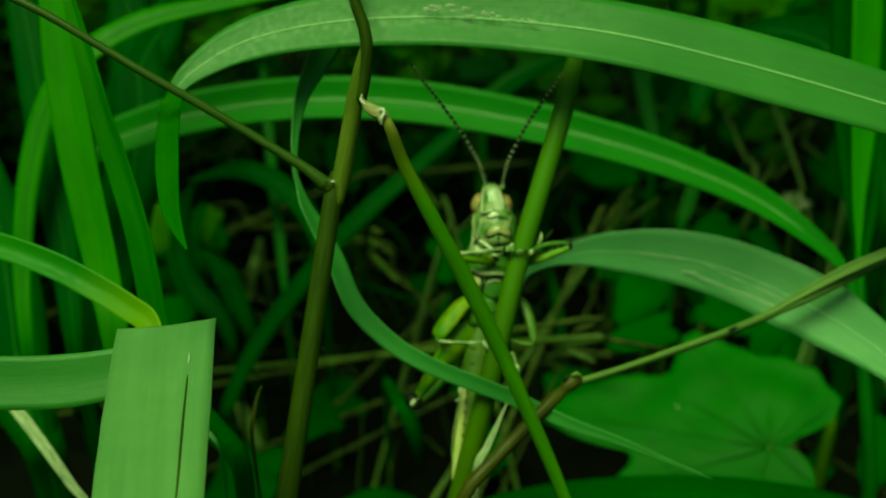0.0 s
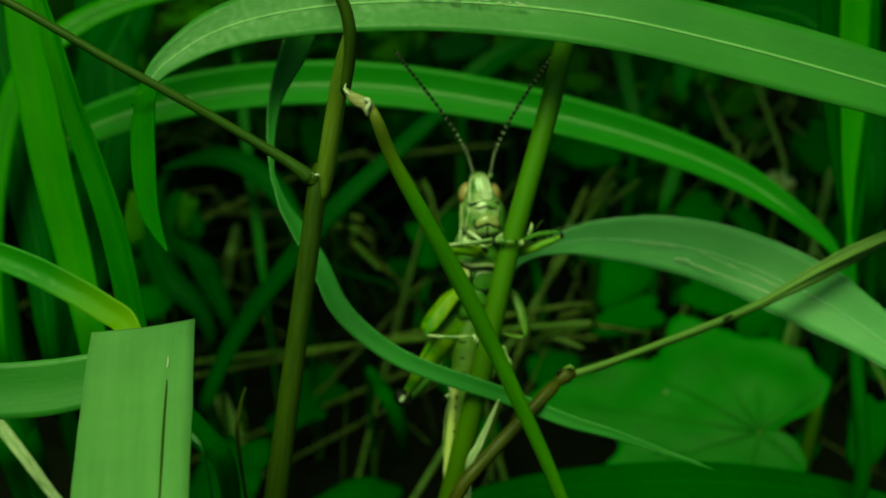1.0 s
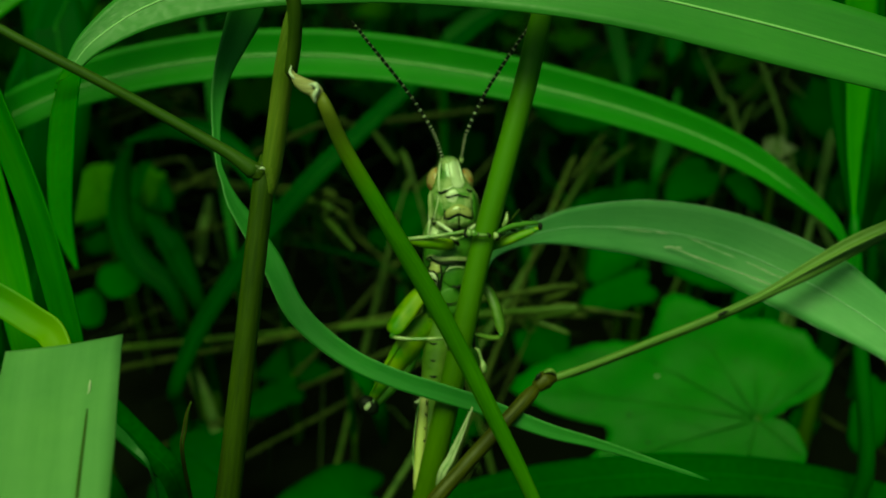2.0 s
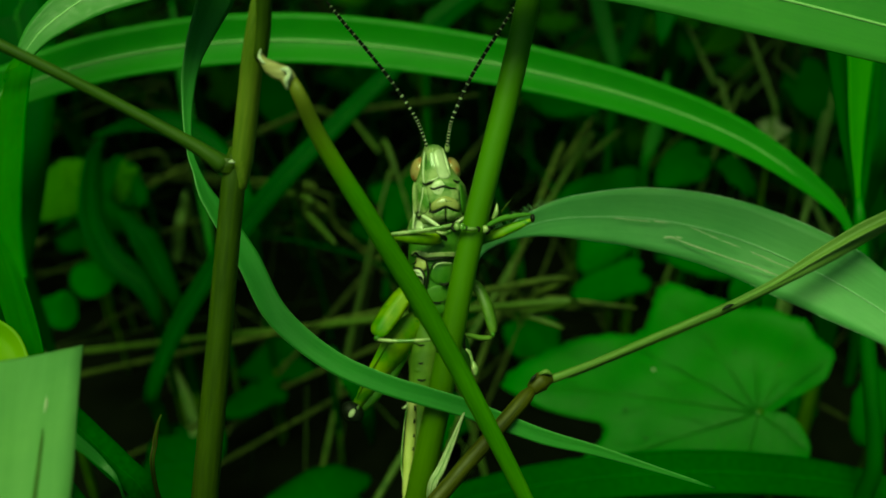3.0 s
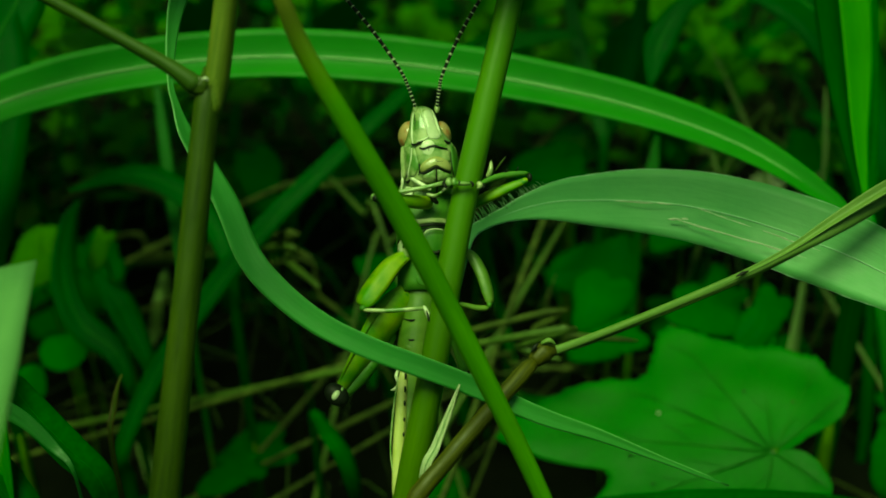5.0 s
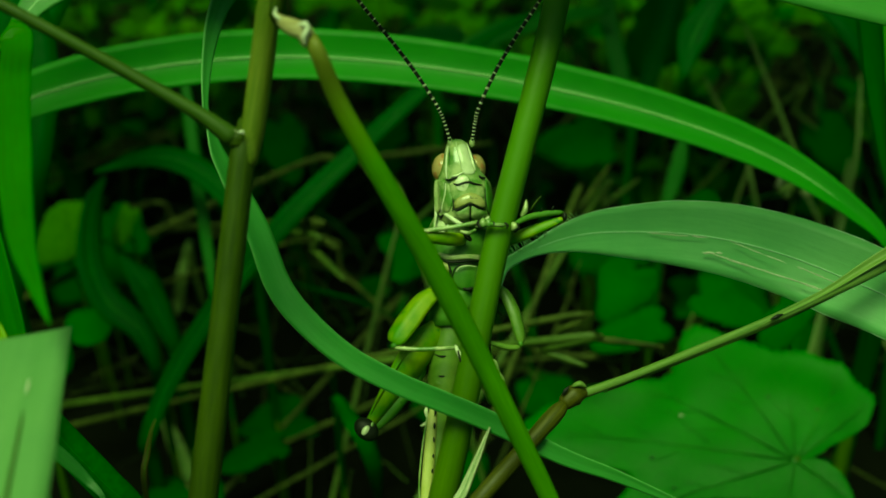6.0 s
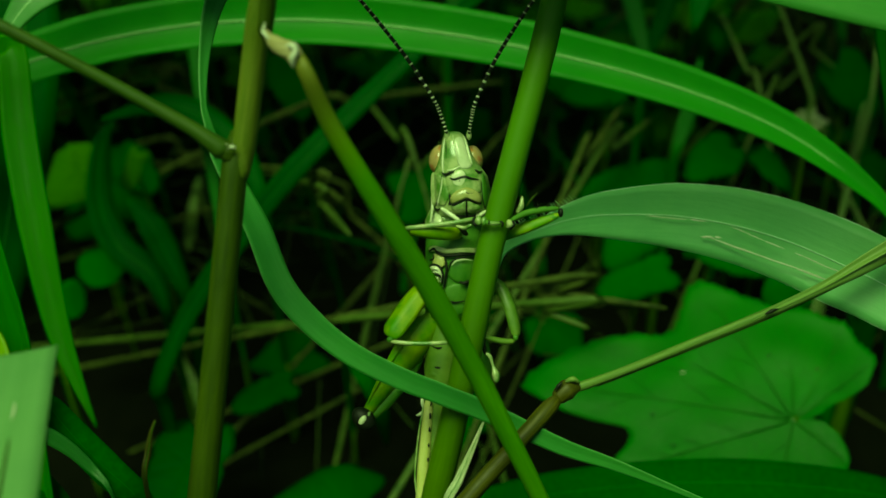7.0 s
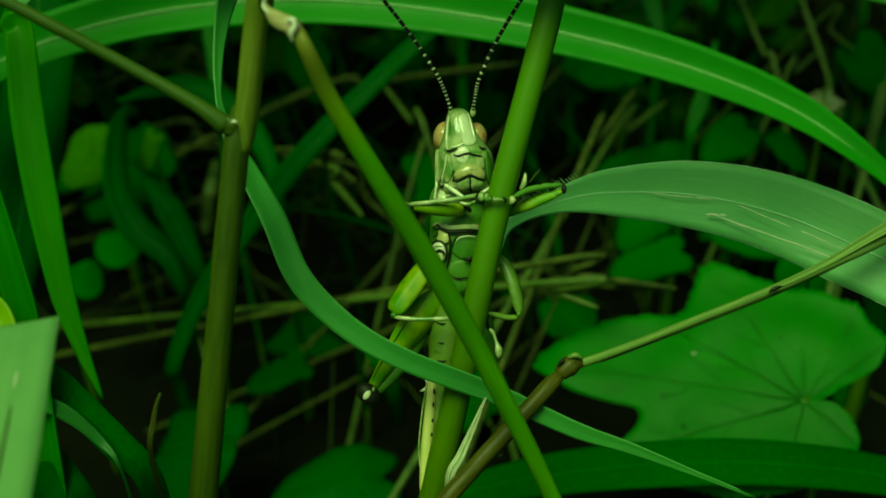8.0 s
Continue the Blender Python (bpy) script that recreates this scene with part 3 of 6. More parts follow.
def build_front_left_plant():
    base = Vector((-0.0532, 0.0642, 0.1090))
    base.z = -0.012
    g = thing("front_grass", "clump of broad pale grass leaves, one folded sharply down", "grass", base)
    folded = blade(g, [(-0.0463, 0.0930, 0.1655), (-0.0454, 0.0886, 0.1650), (-0.0441, 0.0824, 0.1642), (-0.0425, 0.0754, 0.1634), (-0.0406, 0.0666, 0.1623), (-0.0385, 0.0578, 0.1613), (-0.0371, 0.0517, 0.1606), (-0.0411, 0.0477, 0.1486), (-0.0490, 0.0500, 0.1100), base],
                   [0.0150, 0.0150, 0.0150, 0.0149, 0.0146, 0.0142, 0.0140, 0.013, 0.011, 0.006], [(0, -0.3, 0.95), (0, -0.3, 0.95), (0, -0.3, 0.95), (0, -0.3, 0.95), (0, -0.3, 0.95), (0, -0.5, 0.8), (0, -0.9, 0.3)], M_BLADE_FRONT, rib=0.0, fold=0.05, uneven=0.015, n=88, label="broad folded leaf split along one vein, stirring")
    blade(g, [(-0.0454, 0.0969, 0.1558), (-0.0537, 0.0938, 0.1542), (-0.0623, 0.0920, 0.1531), (-0.0727, 0.0908, 0.1529), (-0.0845, 0.0895, 0.1538), (-0.0969, 0.0877, 0.1513)],
          [0.006, 0.0078, 0.0085, 0.0085, 0.008, 0.004], (0, -0.8, 0.6), M_BLADE_PALE, rib=0.0, fold=0.1)
    part("slit", tube([Vector(p) - base for p in ((-0.0401, 0.0821, 0.1646), (-0.0396, 0.0798, 0.1643), (-0.0380, 0.0719, 0.1634), (-0.0361, 0.0631, 0.1623), (-0.0343, 0.0543, 0.1613))], [0.00004, 0.00015, 0.00018, 0.00016, 0.00006], n=18, sides=6), M_STEM_BROWN, folded, "dark slit along a vein")
    part("torn_edge", tube([Vector(p) - base for p in ((-0.0411, 0.0867, 0.1651), (-0.0408, 0.0856, 0.1650), (-0.0406, 0.0842, 0.1649))], [0.00004, 0.00016, 0.00004], n=6, sides=5), M_SCAR, folded, "small white torn spot")
    blade(g, [*down(base + mm(-10, 14, 0), (-0.0679, 0.1233, 0.1359)), (-0.0679, 0.1233, 0.1359), (-0.0725, 0.1331, 0.1499), (-0.0778, 0.1428, 0.1666), (-0.0819, 0.1525, 0.1834), (-0.0841, 0.1611, 0.1985), (-0.0866, 0.1723, 0.2174)],
          [0.003, 0.0034, 0.004, 0.0045, 0.005, 0.0066, 0.0072, 0.0074, 0.0070, 0.003], (0.1, -0.9, 0.3), M_BLADE_BRIGHT, rib=0.0, fold=0.2)
    blade(g, [*down(base + mm(0, 8, 0), (-0.0571, 0.1178, 0.1444)), (-0.0571, 0.1178, 0.1444), (-0.0581, 0.1202, 0.1541), (-0.0601, 0.1233, 0.1651), (-0.0634, 0.1271, 0.1753), (-0.0662, 0.1303, 0.1826), (-0.0691, 0.1344, 0.1914), (-0.0729, 0.1397, 0.2023)],
          [0.003, 0.0034, 0.004, 0.0045, 0.0050, 0.0050, 0.0048, 0.0046, 0.0042, 0.0036, 0.002], (-0.2, -0.8, 0.55), M_BLADE_BRIGHT, rib=0.0, fold=0.55)
    blade(g, [(-0.1002, 0.1168, 0.1641), (-0.0860, 0.1165, 0.1637), (-0.0737, 0.1146, 0.1610), (-0.0645, 0.1122, 0.1578), (-0.0578, 0.1090, 0.1560), (-0.0543, 0.1067, 0.1552), (-0.0520, 0.1029, 0.1529), (-0.0514, 0.1000, 0.1487)],
          [0.0040, 0.0044, 0.0046, 0.0046, 0.0044, 0.0042, 0.0036, 0.0024], [(0, -0.8, 0.6), (0, -0.75, 0.65), (0.1, -0.8, 0.6), (0.3, -0.85, 0.4)], M_SHEATH, rib=0.0, name="curved_leaf", fold=0.35, label="green leaf bending over, yellowing at its bend")

    return folded

folded_leaf = build_front_left_plant()


def build_low_leaf():
    base = Vector((0.1268, 0.1331, 0.0636))
    base.z = -0.012
    g = thing("low_grass_leaf", "low dark green grass leaf arching near the ground", "grass", base)
    blade(g, [*down(base, (0.1142, 0.1559, 0.0674)), (0.1142, 0.1559, 0.0674), (0.0983, 0.1627, 0.0684), (0.0809, 0.1668, 0.0686), (0.0601, 0.1686, 0.0683), (0.0386, 0.1679, 0.0673), (0.0193, 0.1653, 0.0665), (0.0026, 0.1620, 0.0646), (-0.0162, 0.1552, 0.0606)],
          [0.003, 0.0035, 0.004, 0.005, 0.0055, 0.0075, 0.0095, 0.0105, 0.0105, 0.0095, 0.007, 0.001], (0, -0.35, 0.93), M_WEED, rib=0.00014, fold=0.1, rib_material=M_VEIN)


build_low_leaf()


# ---------- the jointed twig ----------
def build_twig():
    base = Vector((-0.0059, 0.1000, 0.1142))
    base.z = -0.012
    g = thing("jointed_twig", "dry jointed grass stalk, brown below its node and green above", "twig", base)
    stalk(g, [*down(base, (-0.0006, 0.1050, 0.1207)), (-0.0006, 0.1050, 0.1207), (0.0048, 0.1100, 0.1261), (0.0095, 0.1139, 0.1297), (0.0138, 0.1179, 0.1325), (0.0175, 0.1218, 0.1344)], [0.0013, 0.0013, 0.0013, 0.0013, 0.0012, 0.0012],
          M_TWIG_BROWN, name="lower_stalk", n=24, wobble=0.1)
    stalk(g, [(0.0170, 0.1213, 0.1342), (0.0187, 0.1226, 0.1350), (0.0208, 0.1234, 0.1350)], [0.0011, 0.0013, 0.0007], M_TWIG_BROWN, name="node", n=14, wobble=0.6)
    stalk(g, [(0.0183, 0.1225, 0.1366), (0.0194, 0.1225, 0.1371), (0.0204, 0.1226, 0.1363)], [0.0003, 0.0005, 0.0002], M_TWIG, name="torn_edge", n=8, wobble=0.5)
    stalk(g, [(0.0168, 0.1213, 0.1359), (0.0173, 0.1217, 0.1365), (0.0179, 0.1220, 0.1370)], [0.0001, 0.0003, 0.0001], M_BLACK, name="crack", n=6)
    stalk(g, [(0.0477, 0.1323, 0.1416), (0.0487, 0.1326, 0.1420), (0.0497, 0.1329, 0.1422)], [0.0001, 0.0003, 0.0001], M_BLACK, name="crack", n=6)
    stalk(g, [(0.0194, 0.1229, 0.1348), (0.0266, 0.1254, 0.1361), (0.0376, 0.1299, 0.1381), (0.0492, 0.1339, 0.1410), (0.0588, 0.1372, 0.1442), (0.0665, 0.1401, 0.1470), (0.0825, 0.1458, 0.1537)],
          [0.0007, 0.0006, 0.00065, 0.0007, 0.0009, 0.0011, 0.001], M_TWIG, name="upper_stalk", n=36)
    stalk(g, [(0.0230, 0.1237, 0.1347), (0.0376, 0.1295, 0.1375), (0.0492, 0.1335, 0.1404), (0.0588, 0.1367, 0.1434)], [0.00012, 0.00025, 0.00028, 0.0001], M_TWIG_DARK, name="groove", n=24, sides=6, label="dark groove along the stalk")
    blade(g, [(0.0460, 0.1325, 0.1404), (0.0561, 0.1360, 0.1440), (0.0634, 0.1386, 0.1477), (0.0713, 0.1406, 0.1519), (0.0834, 0.1425, 0.1576)], [0.0005, 0.0009, 0.0015, 0.002, 0.0015], (-0.1, -0.6, 0.8), M_TWIG, rib=0.0,
          fold=0.5, name="sheath", label="folded leaf sheath")


build_twig()


# ---------- the lobed leaf ----------
LOBES = ((-180, 36.0), (-176, 38.0), (-171, 52.5), (-168, 60.0), (-165, 64.5), (-161, 62.0), (-155, 56.0), (-150, 51.0), (-143, 44.0), (-136, 37.5), (-131, 36.5), (-124, 39.0), (-117, 43.0), (-113, 43.5),
         (-107, 39.0), (-100, 34.5), (-89, 29.8), (-76, 29.6), (-66, 28.2), (-58, 28.6), (-48, 25.6), (-36, 25.0), (-26, 19.5), (-18, 8.0), (0, 3.5), (12, 6.8), (25, 10.2), (44, 14.2),
         (64, 17.1), (90, 19.0), (116, 23.0), (140, 30.0), (156, 37.0), (165, 43.0), (170, 43.5), (175, 38.0))


def lobe_radius(a):
    """The lobed leaf's reach in millimetres at the angle a in degrees."""
    ring = LOBES + ((LOBES[0][0] + 360, LOBES[0][1]),)
    for (a0, r0), (a1, r1) in zip(ring, ring[1:]):
        if a0 <= a <= a1:
            u = (a - a0) / (a1 - a0)
            return r0 + (r1 - r0) * (0.7 * u + 0.3 * u * u * (3 - 2 * u))
    return LOBES[0][1]


def broad_leaf(radius, e1, e2, size=1.0, droop=0.10, steps=144, rings=14, thick=0.00025, seed=0.0, jag=0.03, relief=0.0006, veins=()):
    """A broad leaf spread on the axes e1 and e2 round its stalk, cupped and rippled, with a toothed margin."""
    bm = bmesh.new()
    uv = bm.loops.layers.uv.verify()
    up = e1.cross(e2).normalized()
    if up.z < 0:
        up = -up

    def place(k, i, low):
        a = -180 + 360 * k / steps
        r = radius(a) * 0.001 * size
        u = i / rings
        tooth = 1 + jag * (noise.noise(Vector((k * 0.9, seed, 0))) + 0.7 * math.sin(k * 1.7)) * (u ** 6)
        p = (e1 * math.cos(radians(a)) + e2 * math.sin(radians(a))) * r * u * tooth
        rip = 0.0012 * size * noise.noise(Vector((p.x * 90, p.y * 90, seed))) * (0.3 + u)
        off = min((abs((a - v + 180) % 360 - 180) for v in veins), default=0.0)
        vein = relief * size * min(1.0, off / 11) ** 0.7 * math.sqrt(u)
        return p + up * (rip + vein - droop * r * u * u - (thick if low else 0))
    for low in (False, True):
        hub = bm.verts.new(place(0, 0, low))
        grid = [[bm.verts.new(place(k, i, low)) for k in range(steps)] for i in range(1, rings + 1)]
        for k in range(steps):
            j = (k + 1) % steps
            f = [bm.faces.new((hub, grid[0][k], grid[0][j]))]
            f += [bm.faces.new((a[k], b[k], b[j], a[j])) for a, b in zip(grid, grid[1:])]
            for face in f:
                face.smooth = True
                for loop in face.loops:
                    loop[uv].uv = (loop.vert.co.dot(e1) * 1000, loop.vert.co.dot(e2) * 1000)
        if low:
            for k in range(steps):
                j = (k + 1) % steps
                bm.faces.new((edge[k], edge[j], grid[-1][j], grid[-1][k]))
        edge = grid[-1]
    return bm


LOBE_VEINS = (-165, -142, -114, -86, -57, -35, 48, 112, 168)


def build_lobed_leaf():
    hub = Vector((0.0757, 0.1846, 0.0712))
    g = thing("lobed_leaf", "broad lobed soft green leaf with radiating veins on a thin stalk", "leaf", hub)
    e1, e2 = Vector((0.976, -0.0786, 0.2024)), Vector((0, -0.932, -0.362))
    up = -e1.cross(e2).normalized()
    up = up if up.z > 0 else -up
    leaf = part("leaf_blade", broad_leaf(lobe_radius, e1, e2, droop=0.04, steps=320, rings=20, relief=0.0002, jag=0.012, veins=LOBE_VEINS), M_LEAF, g)
    side = bmesh.new()
    for a in LOBE_VEINS:
        r = lobe_radius(a) * 0.001
        d = e1 * math.cos(radians(a)) + e2 * math.sin(radians(a))
        bm = tube([d * r * u + up * (0.0003 - 0.04 * r * u * u) + e1 * 0.02 * r * math.sin(3 * u) for u in (0.02, 0.3, 0.6, 0.9)], [0.00025, 0.00018, 0.00012, 0.00005], n=8, sides=6)
        part("vein", bm, M_VEIN, leaf)
        for k, lean in ((0.25, 34), (0.36, -34), (0.46, 32), (0.56, -32), (0.66, 30), (0.76, -28)):
            p, q = d * r * k, e1 * math.cos(radians(a + lean)) + e2 * math.sin(radians(a + lean))
            w = r * (0.30 - 0.18 * k)
            tube([p + q * w * t + up * (0.00035 + 0.0008 * t * math.sqrt(k) - 0.04 * (k + 0.6 * t * w / r) ** 2 * r) for t in (0, 0.5, 1)], [0.00007, 0.00005, 0.00002], n=4, sides=4, bm=side)
    part("side_vein", side, M_VEIN, leaf)
    part("stalk", tube([up * 0.0006, Vector((0.004, 0.004, -0.004)), Vector((0.012, 0.016, -0.03)), Vector((0.016, 0.02, -0.082))], [0.0008, 0.0008, 0.0009, 0.001], n=14), M_STEM, g)
    for a, r, m in ((-148, 27, M_SCAR), (-172, 31, M_BLACK), (172, 27, M_BLACK), (-100, 17, M_BLACK), (-60, 14, M_STEM_BROWN)):
        d = (e1 * math.cos(radians(a)) + e2 * math.sin(radians(a))) * r * 0.001
        part("speck", blob(d + up * (0.0006 - 0.04 * r * 0.001 * 0.5), (0.0005, 0.0003, 0.00015)), m, leaf)
    part("pale_hub", blob(up * 0.0004, (0.0005, 0.0005, 0.0003)), M_RIB_DULL, leaf)


build_lobed_leaf()


# ---------- the grasshopper ----------
# Its own space: x across, y away from its face, z from tail to head, in metres from the mouth.
HEAD = (  # middle across, height, half width, half depth, middle in depth
    (-0.00220, 0.01125, 0.0009, 0.0010, 0.0030), (-0.00212, 0.01070, 0.0016, 0.0020, 0.0032), (-0.00206, 0.01000, 0.00186, 0.0027, 0.0034), (-0.00195, 0.00890, 0.0022, 0.0031, 0.0035), (-0.00175, 0.00750, 0.0027, 0.0035, 0.0036),
    (-0.00150, 0.00630, 0.0033, 0.0037, 0.0038), (-0.00135, 0.00560, 0.0037, 0.0038, 0.0039), (-0.00115, 0.00489, 0.0040, 0.0039, 0.0039), (-0.00090, 0.00293, 0.0042, 0.0040, 0.0041), (-0.00081, 0.00130, 0.0042, 0.0041, 0.0042),
    (-0.00081, -0.00016, 0.0041, 0.0039, 0.0044), (-0.00081, -0.00114, 0.0038, 0.0034, 0.0048), (-0.00098, -0.00196, 0.0030, 0.0024, 0.0056))
BODY = (
    (-0.00114, 0.00000, 0.0034, 0.0030, 0.0070), (-0.00163, -0.00163, 0.0042, 0.0036, 0.0068), (-0.00196, -0.00473, 0.0044, 0.0040, 0.0066), (-0.00212, -0.00839, 0.0043, 0.0040, 0.0066),
    (-0.00228, -0.01206, 0.0040, 0.0038, 0.0068), (-0.00269, -0.01614, 0.0037, 0.0036, 0.0070))
TAIL = (
    (-0.00269, -0.01532, 0.0030, 0.0032, 0.0072), (-0.00310, -0.01940, 0.0029, 0.0032, 0.0070), (-0.00375, -0.02347, 0.0026, 0.0030, 0.0068), (-0.00424, -0.02836, 0.0022, 0.0027, 0.0066),
    (-0.00456, -0.03407, 0.0021, 0.0026, 0.0064), (-0.00489, -0.03977, 0.0020, 0.0024, 0.0062), (-0.00522, -0.04548, 0.0017, 0.0020, 0.0060), (-0.00554, -0.05118, 0.0009, 0.0012, 0.0058))


def loft(rings, sides=28, square=2.5, steps=3, ripple=0.0):
    """A closed body through oval rings (x, z, half width, half depth, y), a little squared."""
    bm = bmesh.new()
    fine = []
    for i in range(len(rings) - 1):
        for k in range(steps):
            u = k / steps
            fine.append([a + (b - a) * u for a, b in zip(rings[i], rings[i + 1])])
    fine.append(list(rings[-1]))
    rows = []
    for i, (x, z, rx, ry, y) in enumerate(fine):
        row = []
        grow = 1 + ripple * math.cos(i * 2.1)
        for k in range(sides):
            a = 2 * math.pi * k / sides
            c, s = math.cos(a), math.sin(a)
            row.append(bm.verts.new((x + rx * grow * math.copysign(abs(c) ** (2 / square), c), y + ry * grow * math.copysign(abs(s) ** (2 / square), s), z)))
        rows.append(row)
    for a, b in zip(rows, rows[1:]):
        for k in range(sides):
            bm.faces.new((a[k], a[(k + 1) % sides], b[(k + 1) % sides], b[k])).smooth = True
    bm.faces.new(rows[0])
    bm.faces.new(list(reversed(rows[-1])))
    return bm


def front(rings, x, z, lift=0.0):
    """The place on the front of a loft at x and z."""
    lo = sorted(rings, key=lambda r: -r[1])
    for a, b in zip(lo, lo[1:]):
        if a[1] >= z >= b[1]:
            u = (a[1] - z) / (a[1] - b[1])
            cx, rx, ry, y = (a[k] + (b[k] - a[k]) * u for k in (0, 2, 3, 4))
            s = min(0.97, abs((x - cx) / rx))
            return Vector((x, y - ry * (1 - s ** 2.5) ** 0.4 - lift, z))
    return Vector((x, 0, z))


def mark(rings, spots, radii, lift=0.0, n=10, sides=6):
    """A raised or sunken line drawn over the front of a loft."""
    return tube([front(rings, x, z, lift) for x, z in spots], radii, n=n, sides=sides)


def plate(rings, outline, lift=0.0002, dome=0.0003, steps=40):
    """A domed plate of shell laid on the front of a loft inside a smooth closed outline, its margin turned under."""
    bm = bmesh.new()
    ring = [Vector((x, z)) for x, z in outline]
    n = len(ring)
    edge = []
    for i in range(steps):
        u = i / steps * n
        k = int(u)
        t, a, b, c, d = u - k, ring[k - 1], ring[k], ring[(k + 1) % n], ring[(k + 2) % n]
        edge.append((2 * b + (c - a) * t + (2 * a - 5 * b + 4 * c - d) * t * t + (3 * b - a - 3 * c + d) * t ** 3) / 2)
    mid = sum(edge, Vector((0, 0))) / steps
    rows = []
    for u, rise in ((1.02, -0.0006), (1.0, -0.00005), (0.95, 0.35), (0.84, 0.62), (0.6, 0.86), (0.3, 0.98)):
        row = []
        for e in edge:
            q = mid + (e - mid) * u
            p = front(rings, q.x, q.y, lift + (rise * dome if rise > 0 else rise))
            row.append(bm.verts.new(p))
        rows.append(row)
    top = bm.verts.new(front(rings, mid.x, mid.y, lift + dome))
    for a, b in zip(rows, rows[1:]):
        for k in range(steps):
            bm.faces.new((a[k], a[(k + 1) % steps], b[(k + 1) % steps], b[k])).smooth = True
    for k in range(steps):
        bm.faces.new((rows[-1][k], rows[-1][(k + 1) % steps], top)).smooth = True
    return bm


def spot(u, v):
    """A place on the insect's plan, from steps of 0.03 mm counted across and down."""
    return ((u - 411) * 2.986e-5, (650 - v) * 2.986e-5)


def spots(*places):
    return [spot(u, v) for u, v in places]


def oval(u, v, wide, high, n=10):
    return [spot(u + wide * math.cos(2 * math.pi * k / n), v + high * math.sin(2 * math.pi * k / n)) for k in range(n)]


BUG_AT = (0.0041, 0.1375, 0.1563)


def build_grasshopper():
    bug = thing("grasshopper", "green and yellow grasshopper with amber eyes clinging to a stem", "insect")
    head = part("head", loft(HEAD, square=2.4), M_SHELL, bug)
    for line, r in ((spots((296, 306), (289, 370), (288, 440), (292, 486)), 0.00016), (spots((334, 292), (346, 350), (360, 400), (364, 436)), 0.00013), (spots((388, 296), (405, 350), (420, 405), (432, 440)), 0.00015),
                    (spots((286, 500), (282, 560), (268, 615), (262, 640)), 0.00015), (spots((310, 470), (340, 466), (374, 448)), 0.00015), (spots((232, 590), (236, 650), (232, 720)), 0.0002)):
        part("face_ridge", mark(HEAD, line, [r * 0.6] + [r * 1.2] * (len(line) - 2) + [r * 0.5], 0.00006, n=16), M_SHELL_PALE, head, "thin pale raised ridge")
    # Pale forehead and brow spot also paint in the face's highlights.
    part("forehead", plate(HEAD, spots((345, 316), (384, 308), (414, 396), (426, 450), (374, 456), (354, 384)), 0.00004, 0.00012), M_SHELL_PALE, head, "pale forehead, highlight painted in")
    part("brow_plate", plate(HEAD, spots((302, 512), (330, 490), (372, 484), (420, 494), (466, 512), (476, 545), (470, 575), (408, 566), (332, 592), (308, 560)), 0.0001, 0.0003), M_SHELL, head)
    part("brow_highlight", plate(HEAD, spots((330, 500), (350, 478), (376, 468), (396, 482), (402, 514), (384, 548), (346, 542)), 0.00026, 0.00022), M_SHELL_PALE, head, "pale brow spot painted as a highlight")
    part("upper_lip", plate(HEAD, spots((328, 598), (356, 570), (404, 552), (452, 566), (476, 594), (474, 624), (440, 616), (408, 604), (372, 618), (334, 630)), 0.00045, 0.0005), M_LIP, head, "yellowish upper lip")
    part("jaw", plate(HEAD, spots((336, 644), (370, 628), (402, 616), (404, 650), (400, 672), (368, 678), (342, 664)), 0.0003, 0.0004), M_SHELL, head)
    part("jaw", plate(HEAD, spots((410, 616), (446, 628), (478, 642), (470, 666), (440, 676), (412, 672), (409, 650)), 0.0003, 0.0004), M_SHELL, head)
    part("cheek", plate(HEAD, spots((234, 474), (262, 482), (281, 502), (277, 560), (260, 618), (240, 636), (230, 600), (227, 530)), 0.0001, 0.0003), M_SHELL, head)
    part("cheek", plate(HEAD, spots((290, 506), (304, 516), (320, 588), (302, 636), (276, 636), (268, 612), (284, 560)), 0.0001, 0.0002), M_SHELL, head)
    # Right cheek takes a deeper green than the left, painting its shaded side.
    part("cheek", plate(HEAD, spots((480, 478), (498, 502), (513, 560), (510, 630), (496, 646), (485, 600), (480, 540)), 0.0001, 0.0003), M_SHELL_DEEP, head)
    for line, r, up in ((spots((282, 480), (300, 488), (322, 482), (345, 474)), 0.00018, 0.0003), (spots((322, 506), (345, 514), (372, 506), (400, 500), (424, 508), (466, 512)), 0.00017, 0.0005), (spots((370, 500), (371, 526)), 0.0001, 0.0006),
                        (spots((446, 462), (462, 474), (480, 468)), 0.0002, 0.0003), (spots((318, 628), (342, 636), (374, 622), (408, 607), (440, 620), (480, 630)), 0.00019, 0.0006), (spots((406, 606), (406, 640), (406, 672)), 0.00011, 0.0006),
                        (spots((404, 572), (412, 582), (440, 580)), 0.00009, 0.0009), (spots((284, 494), (280, 560), (264, 614), (252, 640)), 0.0001, 0.00015), (spots((318, 560), (326, 610), (318, 640)), 0.00016, 0.0001), (spots((478, 520), (484, 600), (494, 648)), 0.00013, 0.0001),
                        (spots((250, 648), (262, 660), (274, 650)), 0.00026, 0.0001), (spots((326, 664), (350, 688), (400, 690), (452, 686), (480, 668)), 0.00018, 0.0002), (spots((404, 660), (408, 690), (404, 712)), 0.00024, 0.0001), (spots((300, 310), (304, 360), (304, 420)), 0.00008, 0.0),
                        (spots((352, 296), (366, 350), (380, 410)), 0.00007, 0.0)):
        part("dark_seam", mark(HEAD, line, [r * 0.4] + [r] * max(0, len(line) - 2) + [r * 0.4], up - 0.00003, n=18), M_BLACK, head)
